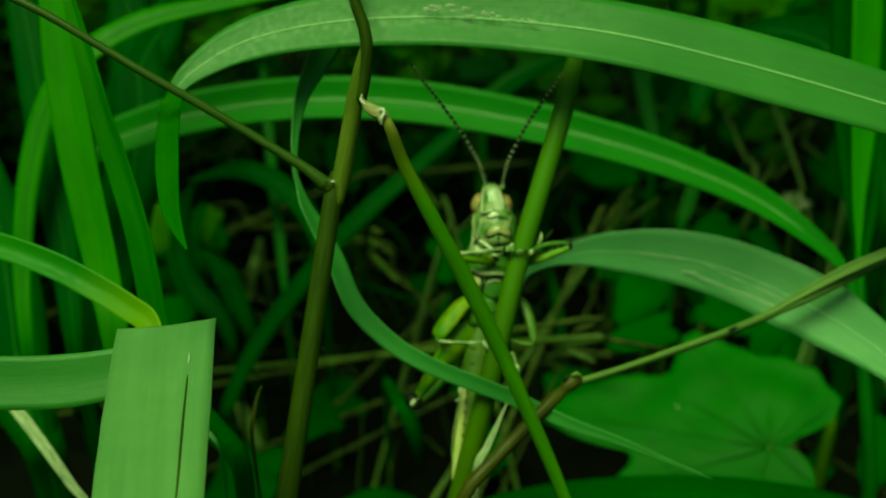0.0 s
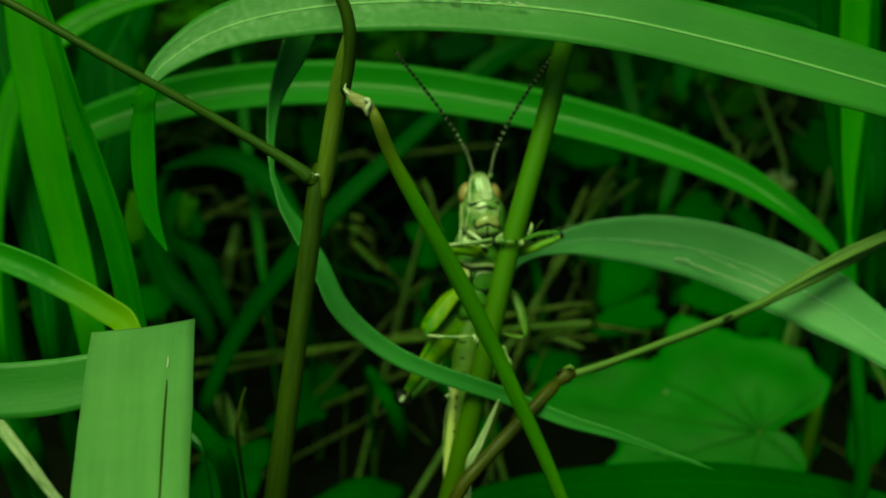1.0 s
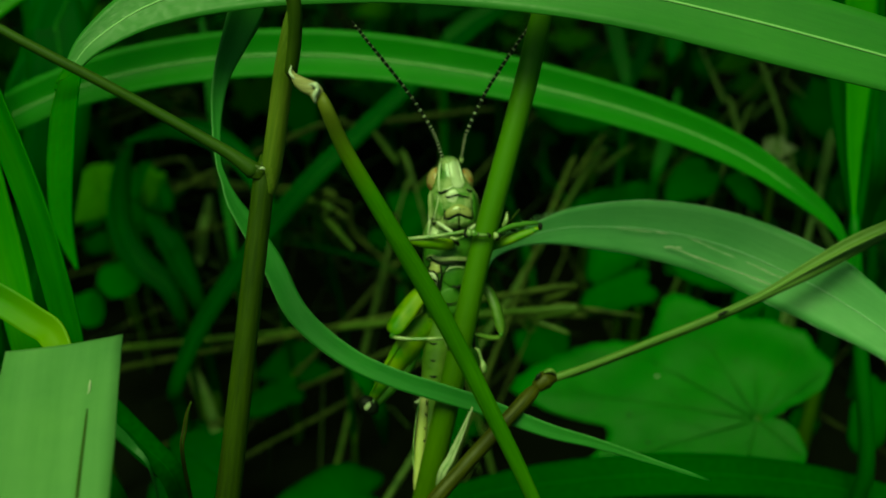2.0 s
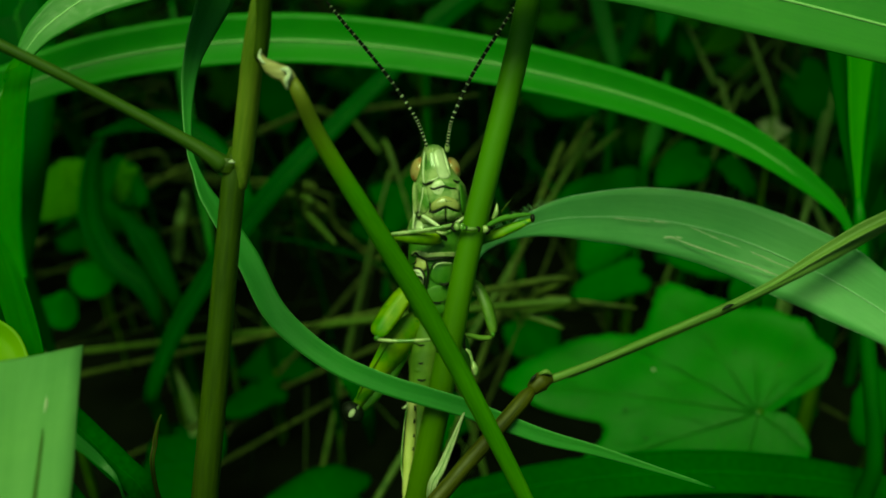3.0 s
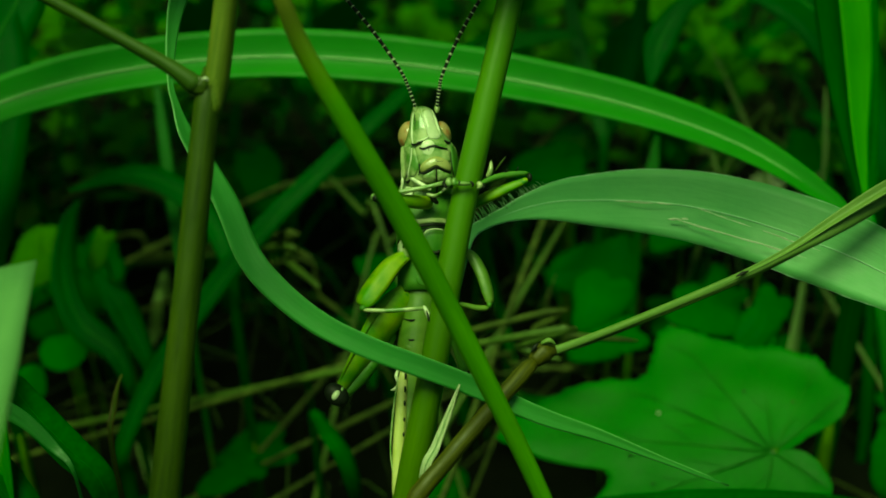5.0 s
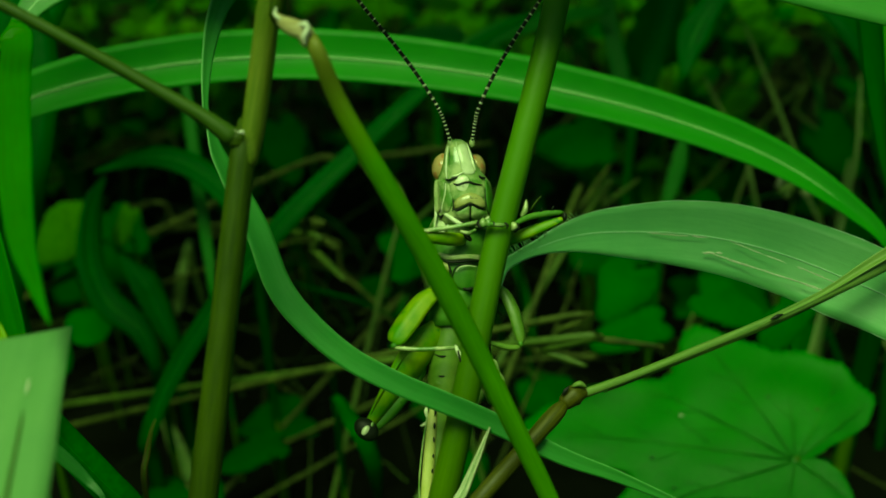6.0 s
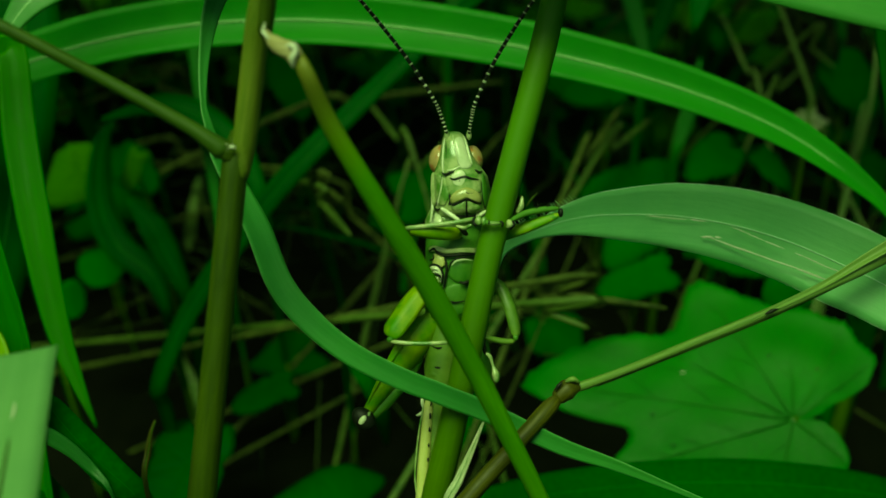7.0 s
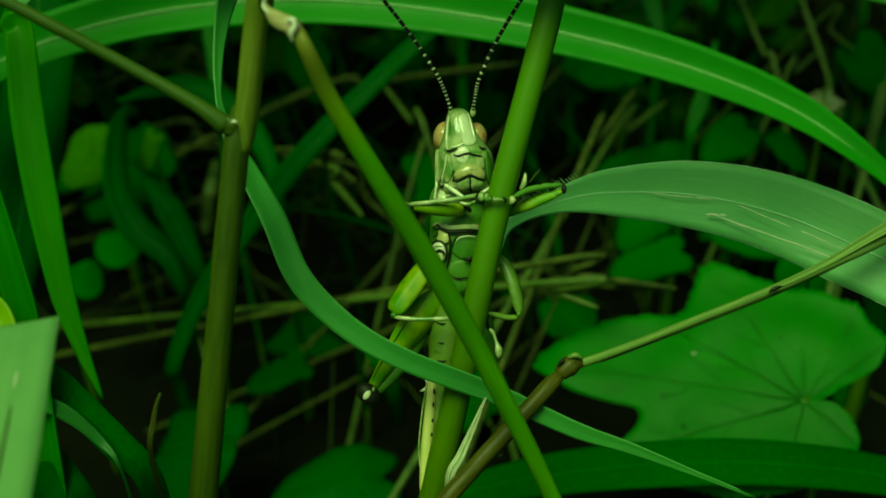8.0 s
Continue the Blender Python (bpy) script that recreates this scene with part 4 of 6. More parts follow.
    part("eye", blob((-0.00428, 0.0040, 0.00735), (0.00160, 0.0020, 0.00218), (0, 10, 0), segs=28, rings=20), M_EYE, head, "glossy amber compound eye")
    part("eye", blob((0.00072, 0.0042, 0.00748), (0.00140, 0.0020, 0.00200), (0, -12, 0), segs=28, rings=20), M_EYE, head, "glossy amber compound eye")
    for line, r in ((spots((280, 650), (328, 682), (378, 716)), 0.00036), (spots((502, 662), (470, 684), (432, 708)), 0.00032)):
        part("palp", mark(HEAD, line, [r * 0.8, r, r * 0.7], 0.0006, n=12, sides=8), M_SHELL_PALE, head, "pale jointed mouth feeler")
    for pts in (((-0.00312, 0.00100, 0.01083), (-0.00408, 0.00000, 0.01361), (-0.00526, -0.00100, 0.01595), (-0.00845, -0.00200, 0.02067), (-0.01223, -0.00300, 0.02541), (-0.01556, -0.00400, 0.02929), (-0.01814, -0.00500, 0.03249)),
                ((0.00008, 0.00100, 0.01083), (0.00049, 0.00000, 0.01320), (0.00105, -0.00100, 0.01530), (0.00346, -0.00200, 0.02043), (0.00623, -0.00300, 0.02501), (0.00913, -0.00400, 0.02929), (0.01151, -0.00500, 0.03280))):
        part("feeler_base", blob(Vector(pts[0]) + Vector((0, 0.0004, -0.0002)), (0.00042, 0.00045, 0.0007)), M_SHELL, head)
        f = part("feeler", tube(pts, [0.00022, 0.00022, 0.00023, 0.00026, 0.00027, 0.00026, 0.00020], n=60, sides=8), M_BLACK, head, "black feeler with pale bands")
        bands = bmesh.new()
        line = curve_through(pts, 120)
        for i in range(2, 118, 4):
            r = along([0.00025, 0.00027, 0.00028, 0.00030, 0.00030, 0.00028, 0.00022], i / 120)
            a, b = line[i][0], line[min(i + 2, 120)][0]
            d = (b - a) * (0.35 if i > 50 else 0.05)
            tube([a, (a + b) / 2, b - d], [r * 0.8, r * 1.1, r * 0.8], n=4, sides=8, bm=bands)
        part("band", bands, M_SHELL_PALE, f)
    # trunk
    trunk = part("thorax", loft(BODY, square=2.3), M_SHELL_DEEP, bug)
    part("neck_shield", loft([(-0.00212, 0.00000, 0.0036, 0.0030, 0.0060), (-0.00236, -0.00163, 0.0041, 0.0034, 0.0058), (-0.00269, -0.00375, 0.0040, 0.0032, 0.0062)], square=2.2), M_SHELL, trunk, "green collar behind the jaws")
    part("neck_plate", plate(BODY, spots((230, 664), (262, 670), (286, 702), (280, 738), (226, 742), (222, 700)), 0.0016, 0.0004), M_SHELL_PALE, trunk, "pale mottled neck plate")
    part("collar", plate(BODY, spots((214, 852), (238, 834), (268, 836), (300, 848), (400, 842), (474, 846), (474, 866), (400, 868), (310, 874), (272, 864), (252, 850), (230, 864)), 0.0004, 0.0004, 56), M_SHELL, trunk, "green collar rim under the fore legs")
    part("side_plate", plate(BODY, spots((250, 872), (284, 884), (300, 890), (302, 926), (286, 940), (246, 932), (238, 902)), 0.0003, 0.0004), M_SHELL_YELLOW, trunk, "cream yellow side plate")
    ring = part("side_plate", plate(BODY, oval(247, 986, 42, 58), 0.0004, 0.0006), M_SHELL_PALE, trunk, "pale rounded side plate")
    part("lobe", plate(BODY, oval(254, 1008, 24, 30), 0.0009, 0.0004), M_SHELL, ring)
    part("breast_plate", plate(BODY, oval(395, 954, 84, 66, 12), 0.0001, 0.0003), M_SHELL_DEEP, trunk, "rounded deep green breast plate")
    part("breast_plate", plate(BODY, oval(365, 1066, 70, 46), 0.00004, 0.00018), M_SHELL_DEEP, trunk)
    part("breast_plate", plate(BODY, oval(352, 1142, 56, 36), 0.00004, 0.00018), M_SHELL_DEEP, trunk)
    for line, r, up in ((spots((220, 862), (246, 848), (268, 868), (308, 882), (400, 876), (474, 874)), 0.00021, 0.0006), (spots((296, 884), (310, 930), (304, 1000), (290, 1064)), 0.00019, 0.0005), (spots((206, 960), (222, 936), (248, 926), (276, 938), (292, 975), (286, 1030)), 0.00017, 0.0007),
                        (spots((232, 986), (252, 974), (272, 978), (284, 992)), 0.00024, 0.0012), (spots((318, 960), (330, 918), (362, 895), (420, 890), (470, 898)), 0.00011, 0.0006), (spots((372, 1008), (396, 1016), (412, 1010), (430, 1018), (446, 1006)), 0.00026, 0.0008),
                        (spots((404, 1012), (410, 1032)), 0.0002, 0.0006), (spots((310, 1100), (350, 1112), (400, 1104)), 0.00014, 0.0005), (spots((222, 905), (240, 900), (246, 880)), 0.00016, 0.0006)):
        part("dark_seam", mark(BODY, line, [r * 0.5] + [r] * max(0, len(line) - 2) + [r * 0.5], up, n=20), M_BLACK, trunk)
    # Pale crescents paint the highlights on the breast and side plates.
    for line, r, up in ((spots((336, 930), (356, 908), (396, 900), (440, 904)), 0.00012, 0.0009), (spots((226, 968), (244, 946), (268, 952)), 0.0002, 0.0011)):
        part("plate_rim", mark(BODY, line, [r * 0.4] + [r] * (len(line) - 2) + [r * 0.4], up, n=12), M_SHELL_PALE, trunk, "pale crescent painted as a highlight")
    tail = part("abdomen", loft(TAIL, square=2.1, ripple=0.03), M_BELLY, bug, "ringed olive green abdomen")
    part("flank_stripe", tube([(-0.00527, 0.00420, -0.02746), (-0.00569, 0.00420, -0.03081), (-0.00594, 0.00400, -0.03495), (-0.00627, 0.00400, -0.03913), (-0.00652, 0.00400, -0.04415), (-0.00653, 0.00420, -0.04923)], [0.0006, 0.0008, 0.0009, 0.0009, 0.0008, 0.0004], n=24, sides=10), M_SHELL_YELLOW, tail,
         "pale yellow flank stripe")
    for z in (-0.0287, -0.0306, -0.0326, -0.0349, -0.0370, -0.0394):
        x = -0.0052 + 0.05 * (z + 0.0287)
        part("breathing_pore", tube([(x, 0.0036, z + 0.0005), (x + 0.00008, 0.0033, z), (x - 0.00005, 0.0036, z - 0.0005)], [0.00008, 0.0002, 0.00006], n=5, sides=6), M_BLACK, tail)
    for x, z, r in ((-0.0040, -0.0219, 0.0010), (-0.0043, -0.0246, 0.0012), (-0.0036, -0.0234, 0.0007), (-0.0047, -0.0268, 0.0008)):
        part("belly_ring", blob((x, 0.0048, z), (r * 1.1, r * 0.8, r * 0.85), (0, 25, 0)), M_BELLY, tail)
    for z in (-0.0206, -0.0235, -0.0262):
        part("dark_seam", tube([(-0.0056, 0.0050, z + 0.0004), (-0.0042, 0.0038, z), (-0.0028, 0.0046, z + 0.0003)], [0.00006, 0.00018, 0.00006], n=10, sides=6, wobble=0.5), M_BLACK, tail)
    # fore legs
    leg = part("fore_leg", tube([(-0.00110, 0.00200, -0.00360), (-0.00270, 0.00020, -0.00380), (-0.00530, -0.00080, -0.00370), (-0.00760, -0.00110, -0.00345), (-0.00905, -0.00120, -0.00325)], [0.0011, 0.00125, 0.0011, 0.0008, 0.0005], n=22, sides=14, keel=1.5, flat=0.8), M_THIGH, bug, "yellow-green thigh")
    part("knee", blob((-0.00880, -0.00150, -0.00350), (0.0007, 0.0006, 0.00055), (0, 20, 0)), M_BLACK, leg)
    part("knee", blob((-0.00930, -0.00120, -0.00325), (0.0004, 0.0006, 0.0006)), M_SHELL, leg)
    part("shin", tube([(-0.00915, -0.00160, -0.00310), (-0.00531, -0.00200, -0.00270), (-0.00168, -0.00250, -0.00220), (0.00080, -0.00300, -0.00175), (0.00151, -0.00380, -0.00191)], [0.00034, 0.00038, 0.00036, 0.00034, 0.00036], n=18, sides=10, keel=1.6), M_SHELL, leg, "slender green shin")
    for pts, m, r in (([(0.00120, -0.00340, -0.00143), (0.00095, -0.00400, -0.00206), (0.00135, -0.00440, -0.00277)], M_BLACK, 0.00028), ([(0.00190, -0.00440, -0.00143), (0.00158, -0.00460, -0.00198), (0.00190, -0.00470, -0.00261)], M_SHELL, 0.0005), ([(0.00253, -0.00480, -0.00150), (0.00237, -0.00500, -0.00205), (0.00252, -0.00500, -0.00268)], M_SHELL, 0.0004),
                   ([(0.00206, -0.00460, -0.00206), (0.00331, -0.00530, -0.00236), (0.00473, -0.00490, -0.00237)], M_SHELL, 0.00034), ([(0.00299, -0.00520, -0.00189), (0.00314, -0.00560, -0.00220), (0.00306, -0.00550, -0.00251)], M_BLACK, 0.00012), ([(0.00458, -0.00490, -0.00205), (0.00505, -0.00490, -0.00237), (0.00490, -0.00480, -0.00284)], M_BLACK, 0.0002),
                   ([(-0.00114, 0.00050, -0.00245), (-0.00065, 0.00050, -0.00327), (0.00000, 0.00080, -0.00393)], M_BLACK, 0.0004), ([(-0.00163, 0.00020, -0.00261), (-0.00033, 0.00000, -0.00293), (0.00065, -0.00060, -0.00244)], M_SHELL, 0.0003)):
        part("foot", tube(pts, [r * 0.8, r, r * 0.8], n=8, sides=8), m, leg)
    leg = part("fore_leg", tube([(0.00297, 0.00200, -0.00479), (0.00605, 0.00060, -0.00364), (0.00848, 0.00000, -0.00270), (0.01106, -0.00040, -0.00170), (0.01319, -0.00060, -0.00085)], [0.0010, 0.00105, 0.0011, 0.0009, 0.0005], n=22, sides=14, keel=1.5, flat=0.8), M_THIGH, bug, "yellow-green thigh")
    part("knee", blob((0.01335, -0.00070, -0.00060), (0.0004, 0.0006, 0.0007)), M_BLACK, leg)
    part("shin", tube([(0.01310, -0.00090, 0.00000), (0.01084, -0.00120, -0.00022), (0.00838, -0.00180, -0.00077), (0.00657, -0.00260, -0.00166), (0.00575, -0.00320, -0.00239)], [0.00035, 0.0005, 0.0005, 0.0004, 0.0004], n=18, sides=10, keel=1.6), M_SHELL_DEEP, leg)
    for pts, m, r in (([(0.00647, -0.00300, -0.00184), (0.00654, -0.00340, -0.00255), (0.00605, -0.00360, -0.00326)], M_BLACK, 0.00028), ([(0.00581, -0.00360, -0.00191), (0.00602, -0.00420, -0.00246), (0.00564, -0.00400, -0.00302)], M_SHELL, 0.00048), ([(0.00708, -0.00200, -0.00080), (0.00763, -0.00220, 0.00016), (0.00779, -0.00220, 0.00161)], M_SHELL, 0.00042),
                   ([(0.00837, -0.00200, 0.00016), (0.00916, -0.00220, 0.00129), (0.00995, -0.00240, 0.00217)], M_STEM_BROWN, 0.00016), ([(0.00968, -0.00160, -0.00016), (0.00999, -0.00180, 0.00016), (0.01007, -0.00180, 0.00056)], M_BLACK, 0.0001), ([(0.01131, -0.00140, 0.00016), (0.01161, -0.00160, 0.00056), (0.01169, -0.00160, 0.00089)], M_BLACK, 0.0001)):
        part("foot", tube(pts, [r * 0.7, r, r * 0.4], n=8, sides=8), m, leg)
    # middle legs
    leg = part("middle_leg", tube([(-0.00450, 0.00340, -0.01066), (-0.00690, 0.00220, -0.01257), (-0.00900, 0.00120, -0.01544), (-0.01060, 0.00060, -0.01784), (-0.01126, 0.00040, -0.01879)], [0.0012, 0.0018, 0.0020, 0.0018, 0.0010], n=22, sides=16, keel=1.1, flat=0.55), M_THIGH, bug, "lime green thigh")
    part("dark_seam", tube([(-0.00480, 0.00200, -0.01200), (-0.00620, 0.00140, -0.01420), (-0.00800, 0.00060, -0.01680), (-0.00980, -0.00010, -0.01850)], [0.00006, 0.00016, 0.00014, 0.00008], n=14, sides=6), M_BLACK, leg)
    part("knee", blob((-0.01095, 0.00010, -0.01915), (0.00055, 0.0006, 0.0005)), M_SHELL_DEEP, leg)
    part("shin", tube([(-0.01090, -0.00020, -0.01941), (-0.00779, -0.00060, -0.01962), (-0.00454, -0.00080, -0.01952), (-0.00211, -0.00060, -0.01936)], [0.00032, 0.00036, 0.00034, 0.0003], n=14, sides=8, keel=1.6), M_SHELL, leg)
    part("foot", tube([(-0.00227, -0.00060, -0.01900), (-0.00162, -0.00080, -0.02043), (-0.00114, -0.00060, -0.02176), (0.00000, -0.00060, -0.02273), (0.00049, -0.00040, -0.02374)], [0.00026, 0.00034, 0.0002, 0.00034, 0.0002], n=16, sides=8), M_SHELL_PALE, leg)
    part("claw", tube([(-0.00186, -0.00110, -0.01974), (-0.00146, -0.00120, -0.02119), (-0.00065, -0.00100, -0.02235)], [0.00012, 0.0002, 0.00012], n=8, sides=6), M_BLACK, leg)
    leg = part("middle_leg", tube([(0.00230, 0.00420, -0.01000), (0.00470, 0.00340, -0.01128), (0.00617, 0.00260, -0.01402), (0.00701, 0.00220, -0.01703), (0.00727, 0.00200, -0.01860)], [0.0009, 0.00105, 0.0011, 0.0010, 0.0006], n=22, sides=14, keel=1.2, flat=0.7), M_BELLY, bug)
    part("knee", blob((0.00716, 0.00190, -0.01875), (0.0004, 0.0005, 0.0005)), M_SHELL_DEEP, leg)
    part("shin", tube([(0.00700, 0.00160, -0.01930), (0.00525, 0.00120, -0.01926), (0.00358, 0.00080, -0.01888), (0.00261, 0.00040, -0.01863)], [0.0004, 0.00045, 0.0004, 0.0003], n=12, sides=8), M_BELLY, leg)
    part("foot", tube([(0.00278, 0.00060, -0.02095), (0.00344, 0.00060, -0.02144), (0.00390, 0.00060, -0.02275), (0.00430, 0.00050, -0.02400), (0.00440, 0.00050, -0.02520)], [0.0002, 0.0003, 0.0002, 0.0006, 0.0004], n=16, sides=8), M_SHELL, leg)
    part("foot", tube([(0.00261, 0.00040, -0.01863), (0.00253, 0.00040, -0.01961), (0.00278, 0.00060, -0.02111)], [0.0003, 0.0003, 0.0003], n=6, sides=6), M_BLACK, leg)
    # hind legs
    leg = part("hind_leg", tube([(-0.00406, 0.00600, -0.01592), (-0.00656, 0.00500, -0.01851), (-0.00893, 0.00460, -0.02166), (-0.01145, 0.00460, -0.02543), (-0.01370, 0.00460, -0.02894), (-0.01487, 0.00460, -0.03072)], [0.0017, 0.0027, 0.0026, 0.0019, 0.0012, 0.0008], n=30, sides=16, flat=0.6, keel=1.5), M_THIGH, bug,
               "swollen lime green jumping thigh")
    part("thigh_ridge", tube([(-0.00660, 0.00340, -0.01660), (-0.00920, 0.00290, -0.01980), (-0.01180, 0.00300, -0.02380), (-0.01400, 0.00370, -0.02780), (-0.01500, 0.00420, -0.03014)], [0.0001, 0.00024, 0.00022, 0.0002, 0.0001], n=20, sides=6), M_THIGH, leg, "lime upper ridge")
    part("knee", blob((-0.01515, 0.00390, -0.03120), (0.0020, 0.0011, 0.0015), (0, 40, 0)), M_BLACK, leg)
    part("knee", blob((-0.01520, 0.00295, -0.03128), (0.0005, 0.0003, 0.0008), (0, 35, 0), segs=9, rings=6), M_SHELL_PALE, leg)
    part("knee", blob((-0.01434, 0.00340, -0.03060), (0.0003, 0.0004, 0.0006), (0, 20, 0), segs=7, rings=5), M_SHELL, leg)
    part("shin", tube([(-0.01440, 0.00560, -0.03130), (-0.01190, 0.00580, -0.02880), (-0.00920, 0.00620, -0.02530), (-0.00700, 0.00680, -0.02180)], [0.0008, 0.0011, 0.0012, 0.0010], n=16, sides=10, keel=1.6), M_SHELL_DEEP, leg, "dark green shin folded under the thigh")
    part("tarsus", tube([(-0.00619, 0.00400, -0.02876), (-0.00692, 0.00360, -0.03320), (-0.00742, 0.00360, -0.03903), (-0.00702, 0.00380, -0.04276), (-0.00669, 0.00400, -0.04415)], [0.00016, 0.00014, 0.00013, 0.00016, 0.0001], n=18, sides=6), M_SHELL, leg)
    part("spur", tube([(-0.00623, 0.00500, -0.02760), (-0.00655, 0.00460, -0.02854), (-0.00645, 0.00440, -0.02951)], [0.0002, 0.0003, 0.0001], n=6, sides=6), M_SHELL_PALE, leg)
    part("spur", tube([(-0.00623, 0.00500, -0.02996), (-0.00688, 0.00460, -0.03055), (-0.00738, 0.00440, -0.03068)], [0.0002, 0.00025, 0.0001], n=6, sides=6), M_SHELL_PALE, leg)
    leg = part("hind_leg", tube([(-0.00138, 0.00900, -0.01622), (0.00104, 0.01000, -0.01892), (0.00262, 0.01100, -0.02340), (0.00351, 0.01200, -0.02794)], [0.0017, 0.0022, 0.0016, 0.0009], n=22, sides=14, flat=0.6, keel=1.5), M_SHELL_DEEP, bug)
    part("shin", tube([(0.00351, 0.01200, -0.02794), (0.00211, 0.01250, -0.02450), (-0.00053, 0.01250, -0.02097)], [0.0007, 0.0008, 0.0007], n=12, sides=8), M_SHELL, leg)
    bug.matrix_basis = pose(*BUG_AT, -35, 0, 0)
    return bug


build_grasshopper()


# ---------- leaves and weeds behind ----------
def root_under(p, dx=0.0, dy=0.0):
    return Vector((p[0] + dx, p[1] + dy, -0.012))


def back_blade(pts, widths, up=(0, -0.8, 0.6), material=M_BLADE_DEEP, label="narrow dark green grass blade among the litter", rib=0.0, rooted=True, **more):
    """A single grass blade, rooted in the soil below its first point."""
    first = Vector(pts[0])
    base = root_under(first, 0.0, 0.006) if rooted else first
    g = thing("grass_shoot", label, "grass", base, "grass shoots behind")
    line = [*down(base, first), *pts] if rooted else pts
    w = [widths[0] * k for k in (0.6, 0.7, 0.8, 0.9)] + widths if rooted else widths
    blade(g, line, w, up, material, rib=rib or max(widths) * 0.03, n=44, across=4, rib_material=M_VEIN, **more)
    if rooted:
        stalk(g, [base, base.lerp(first, 0.2), base.lerp(first, 0.42)], [widths[0] * 0.32, widths[0] * 0.3, widths[0] * 0.2], M_STEM, name="sheath", n=6, sides=8)
    return g


back_blade([(-0.0771, 0.2117, 0.0551), (-0.0691, 0.2228, 0.0709), (-0.0540, 0.2355, 0.0890), (-0.0410, 0.2446, 0.1020), (-0.0280, 0.2537, 0.1122), (-0.0132, 0.2635, 0.1233), (0.0052, 0.2793, 0.1343), (0.0229, 0.2949, 0.1394)],
           [0.004, 0.0052, 0.0058, 0.0058, 0.0052, 0.0045, 0.0035, 0.001])
back_blade([(-0.0063, 0.3267, 0.1100), (0.0007, 0.3302, 0.1149), (0.0127, 0.3342, 0.1206), (0.0312, 0.3404, 0.1238), (0.0501, 0.3467, 0.1242)], [0.003, 0.006, 0.0075, 0.006, 0.002], material=M_BLADE)
back_blade([(0.0581, 0.3331, 0.0903), (0.0562, 0.3388, 0.0985), (0.0534, 0.3456, 0.1082), (0.0506, 0.3543, 0.1206), (0.0460, 0.3731, 0.1475)], [0.003, 0.0055, 0.006, 0.006, 0.003], material=M_BLADE)
back_blade([(0.0597, 0.3366, 0.0897), (0.0629, 0.3420, 0.0973), (0.0665, 0.3483, 0.1063), (0.0710, 0.3545, 0.1209), (0.0758, 0.3684, 0.1407)], [0.002, 0.0055, 0.007, 0.007, 0.003])
back_blade([(-0.0684, 0.2571, 0.0681), (-0.0707, 0.2656, 0.0803), (-0.0741, 0.2764, 0.0956), (-0.0770, 0.2873, 0.1112), (-0.0806, 0.3005, 0.1301)], [0.002, 0.0032, 0.0036, 0.0034, 0.0015], material=M_BLADE)
back_blade([(0.0657, 0.3017, 0.0743), (0.0683, 0.3064, 0.0810), (0.0706, 0.3111, 0.0877), (0.0729, 0.3182, 0.0978)], [0.003, 0.005, 0.0045, 0.001], material=M_BLADE)
back_blade([(-0.0869, 0.2528, 0.0476), (-0.0914, 0.2587, 0.0560), (-0.1016, 0.2634, 0.0627), (-0.1073, 0.2710, 0.0736), (-0.1069, 0.2799, 0.0863), (-0.1039, 0.2845, 0.0928)], [0.003, 0.007, 0.009, 0.008, 0.0055, 0.001], (0.5, -0.8, 0.3))
back_blade([(-0.0531, 0.2484, 0.0845), (-0.0583, 0.2565, 0.0961), (-0.0688, 0.2626, 0.1047), (-0.0818, 0.2649, 0.1081), (-0.0980, 0.2626, 0.1047)], [0.003, 0.006, 0.0075, 0.007, 0.001], (0, -0.5, 0.85))
back_blade([(-0.0794, 0.2494, 0.0571), (-0.0858, 0.2567, 0.0675), (-0.0890, 0.2599, 0.0721), (-0.0970, 0.2669, 0.0763)], [0.004, 0.008, 0.008, 0.001], (0.4, -0.7, 0.6))
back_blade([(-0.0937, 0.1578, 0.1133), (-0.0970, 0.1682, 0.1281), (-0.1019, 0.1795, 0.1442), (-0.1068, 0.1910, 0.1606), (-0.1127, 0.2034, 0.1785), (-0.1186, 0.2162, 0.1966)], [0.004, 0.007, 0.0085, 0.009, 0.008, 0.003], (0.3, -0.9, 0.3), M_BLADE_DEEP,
           "broad upright grass blade in a clump, darkened for shade")
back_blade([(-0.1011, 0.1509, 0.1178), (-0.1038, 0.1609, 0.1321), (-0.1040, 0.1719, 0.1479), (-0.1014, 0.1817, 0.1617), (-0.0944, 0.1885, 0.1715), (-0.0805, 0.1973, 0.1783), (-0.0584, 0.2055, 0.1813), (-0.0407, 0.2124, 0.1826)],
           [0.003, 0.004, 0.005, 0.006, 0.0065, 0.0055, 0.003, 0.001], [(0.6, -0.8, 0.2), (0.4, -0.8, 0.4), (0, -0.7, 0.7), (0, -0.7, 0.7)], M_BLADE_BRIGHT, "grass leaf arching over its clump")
back_blade([(-0.1063, 0.1845, 0.0795), (-0.1000, 0.2090, 0.1145), (-0.0976, 0.2287, 0.1426), (-0.1015, 0.2414, 0.1608), (-0.1071, 0.2543, 0.1792)], [0.008, 0.014, 0.016, 0.014, 0.004], (0.2, -0.9, 0.3), M_BLADE_DEEP, "broad grass leaf darkened for shade")
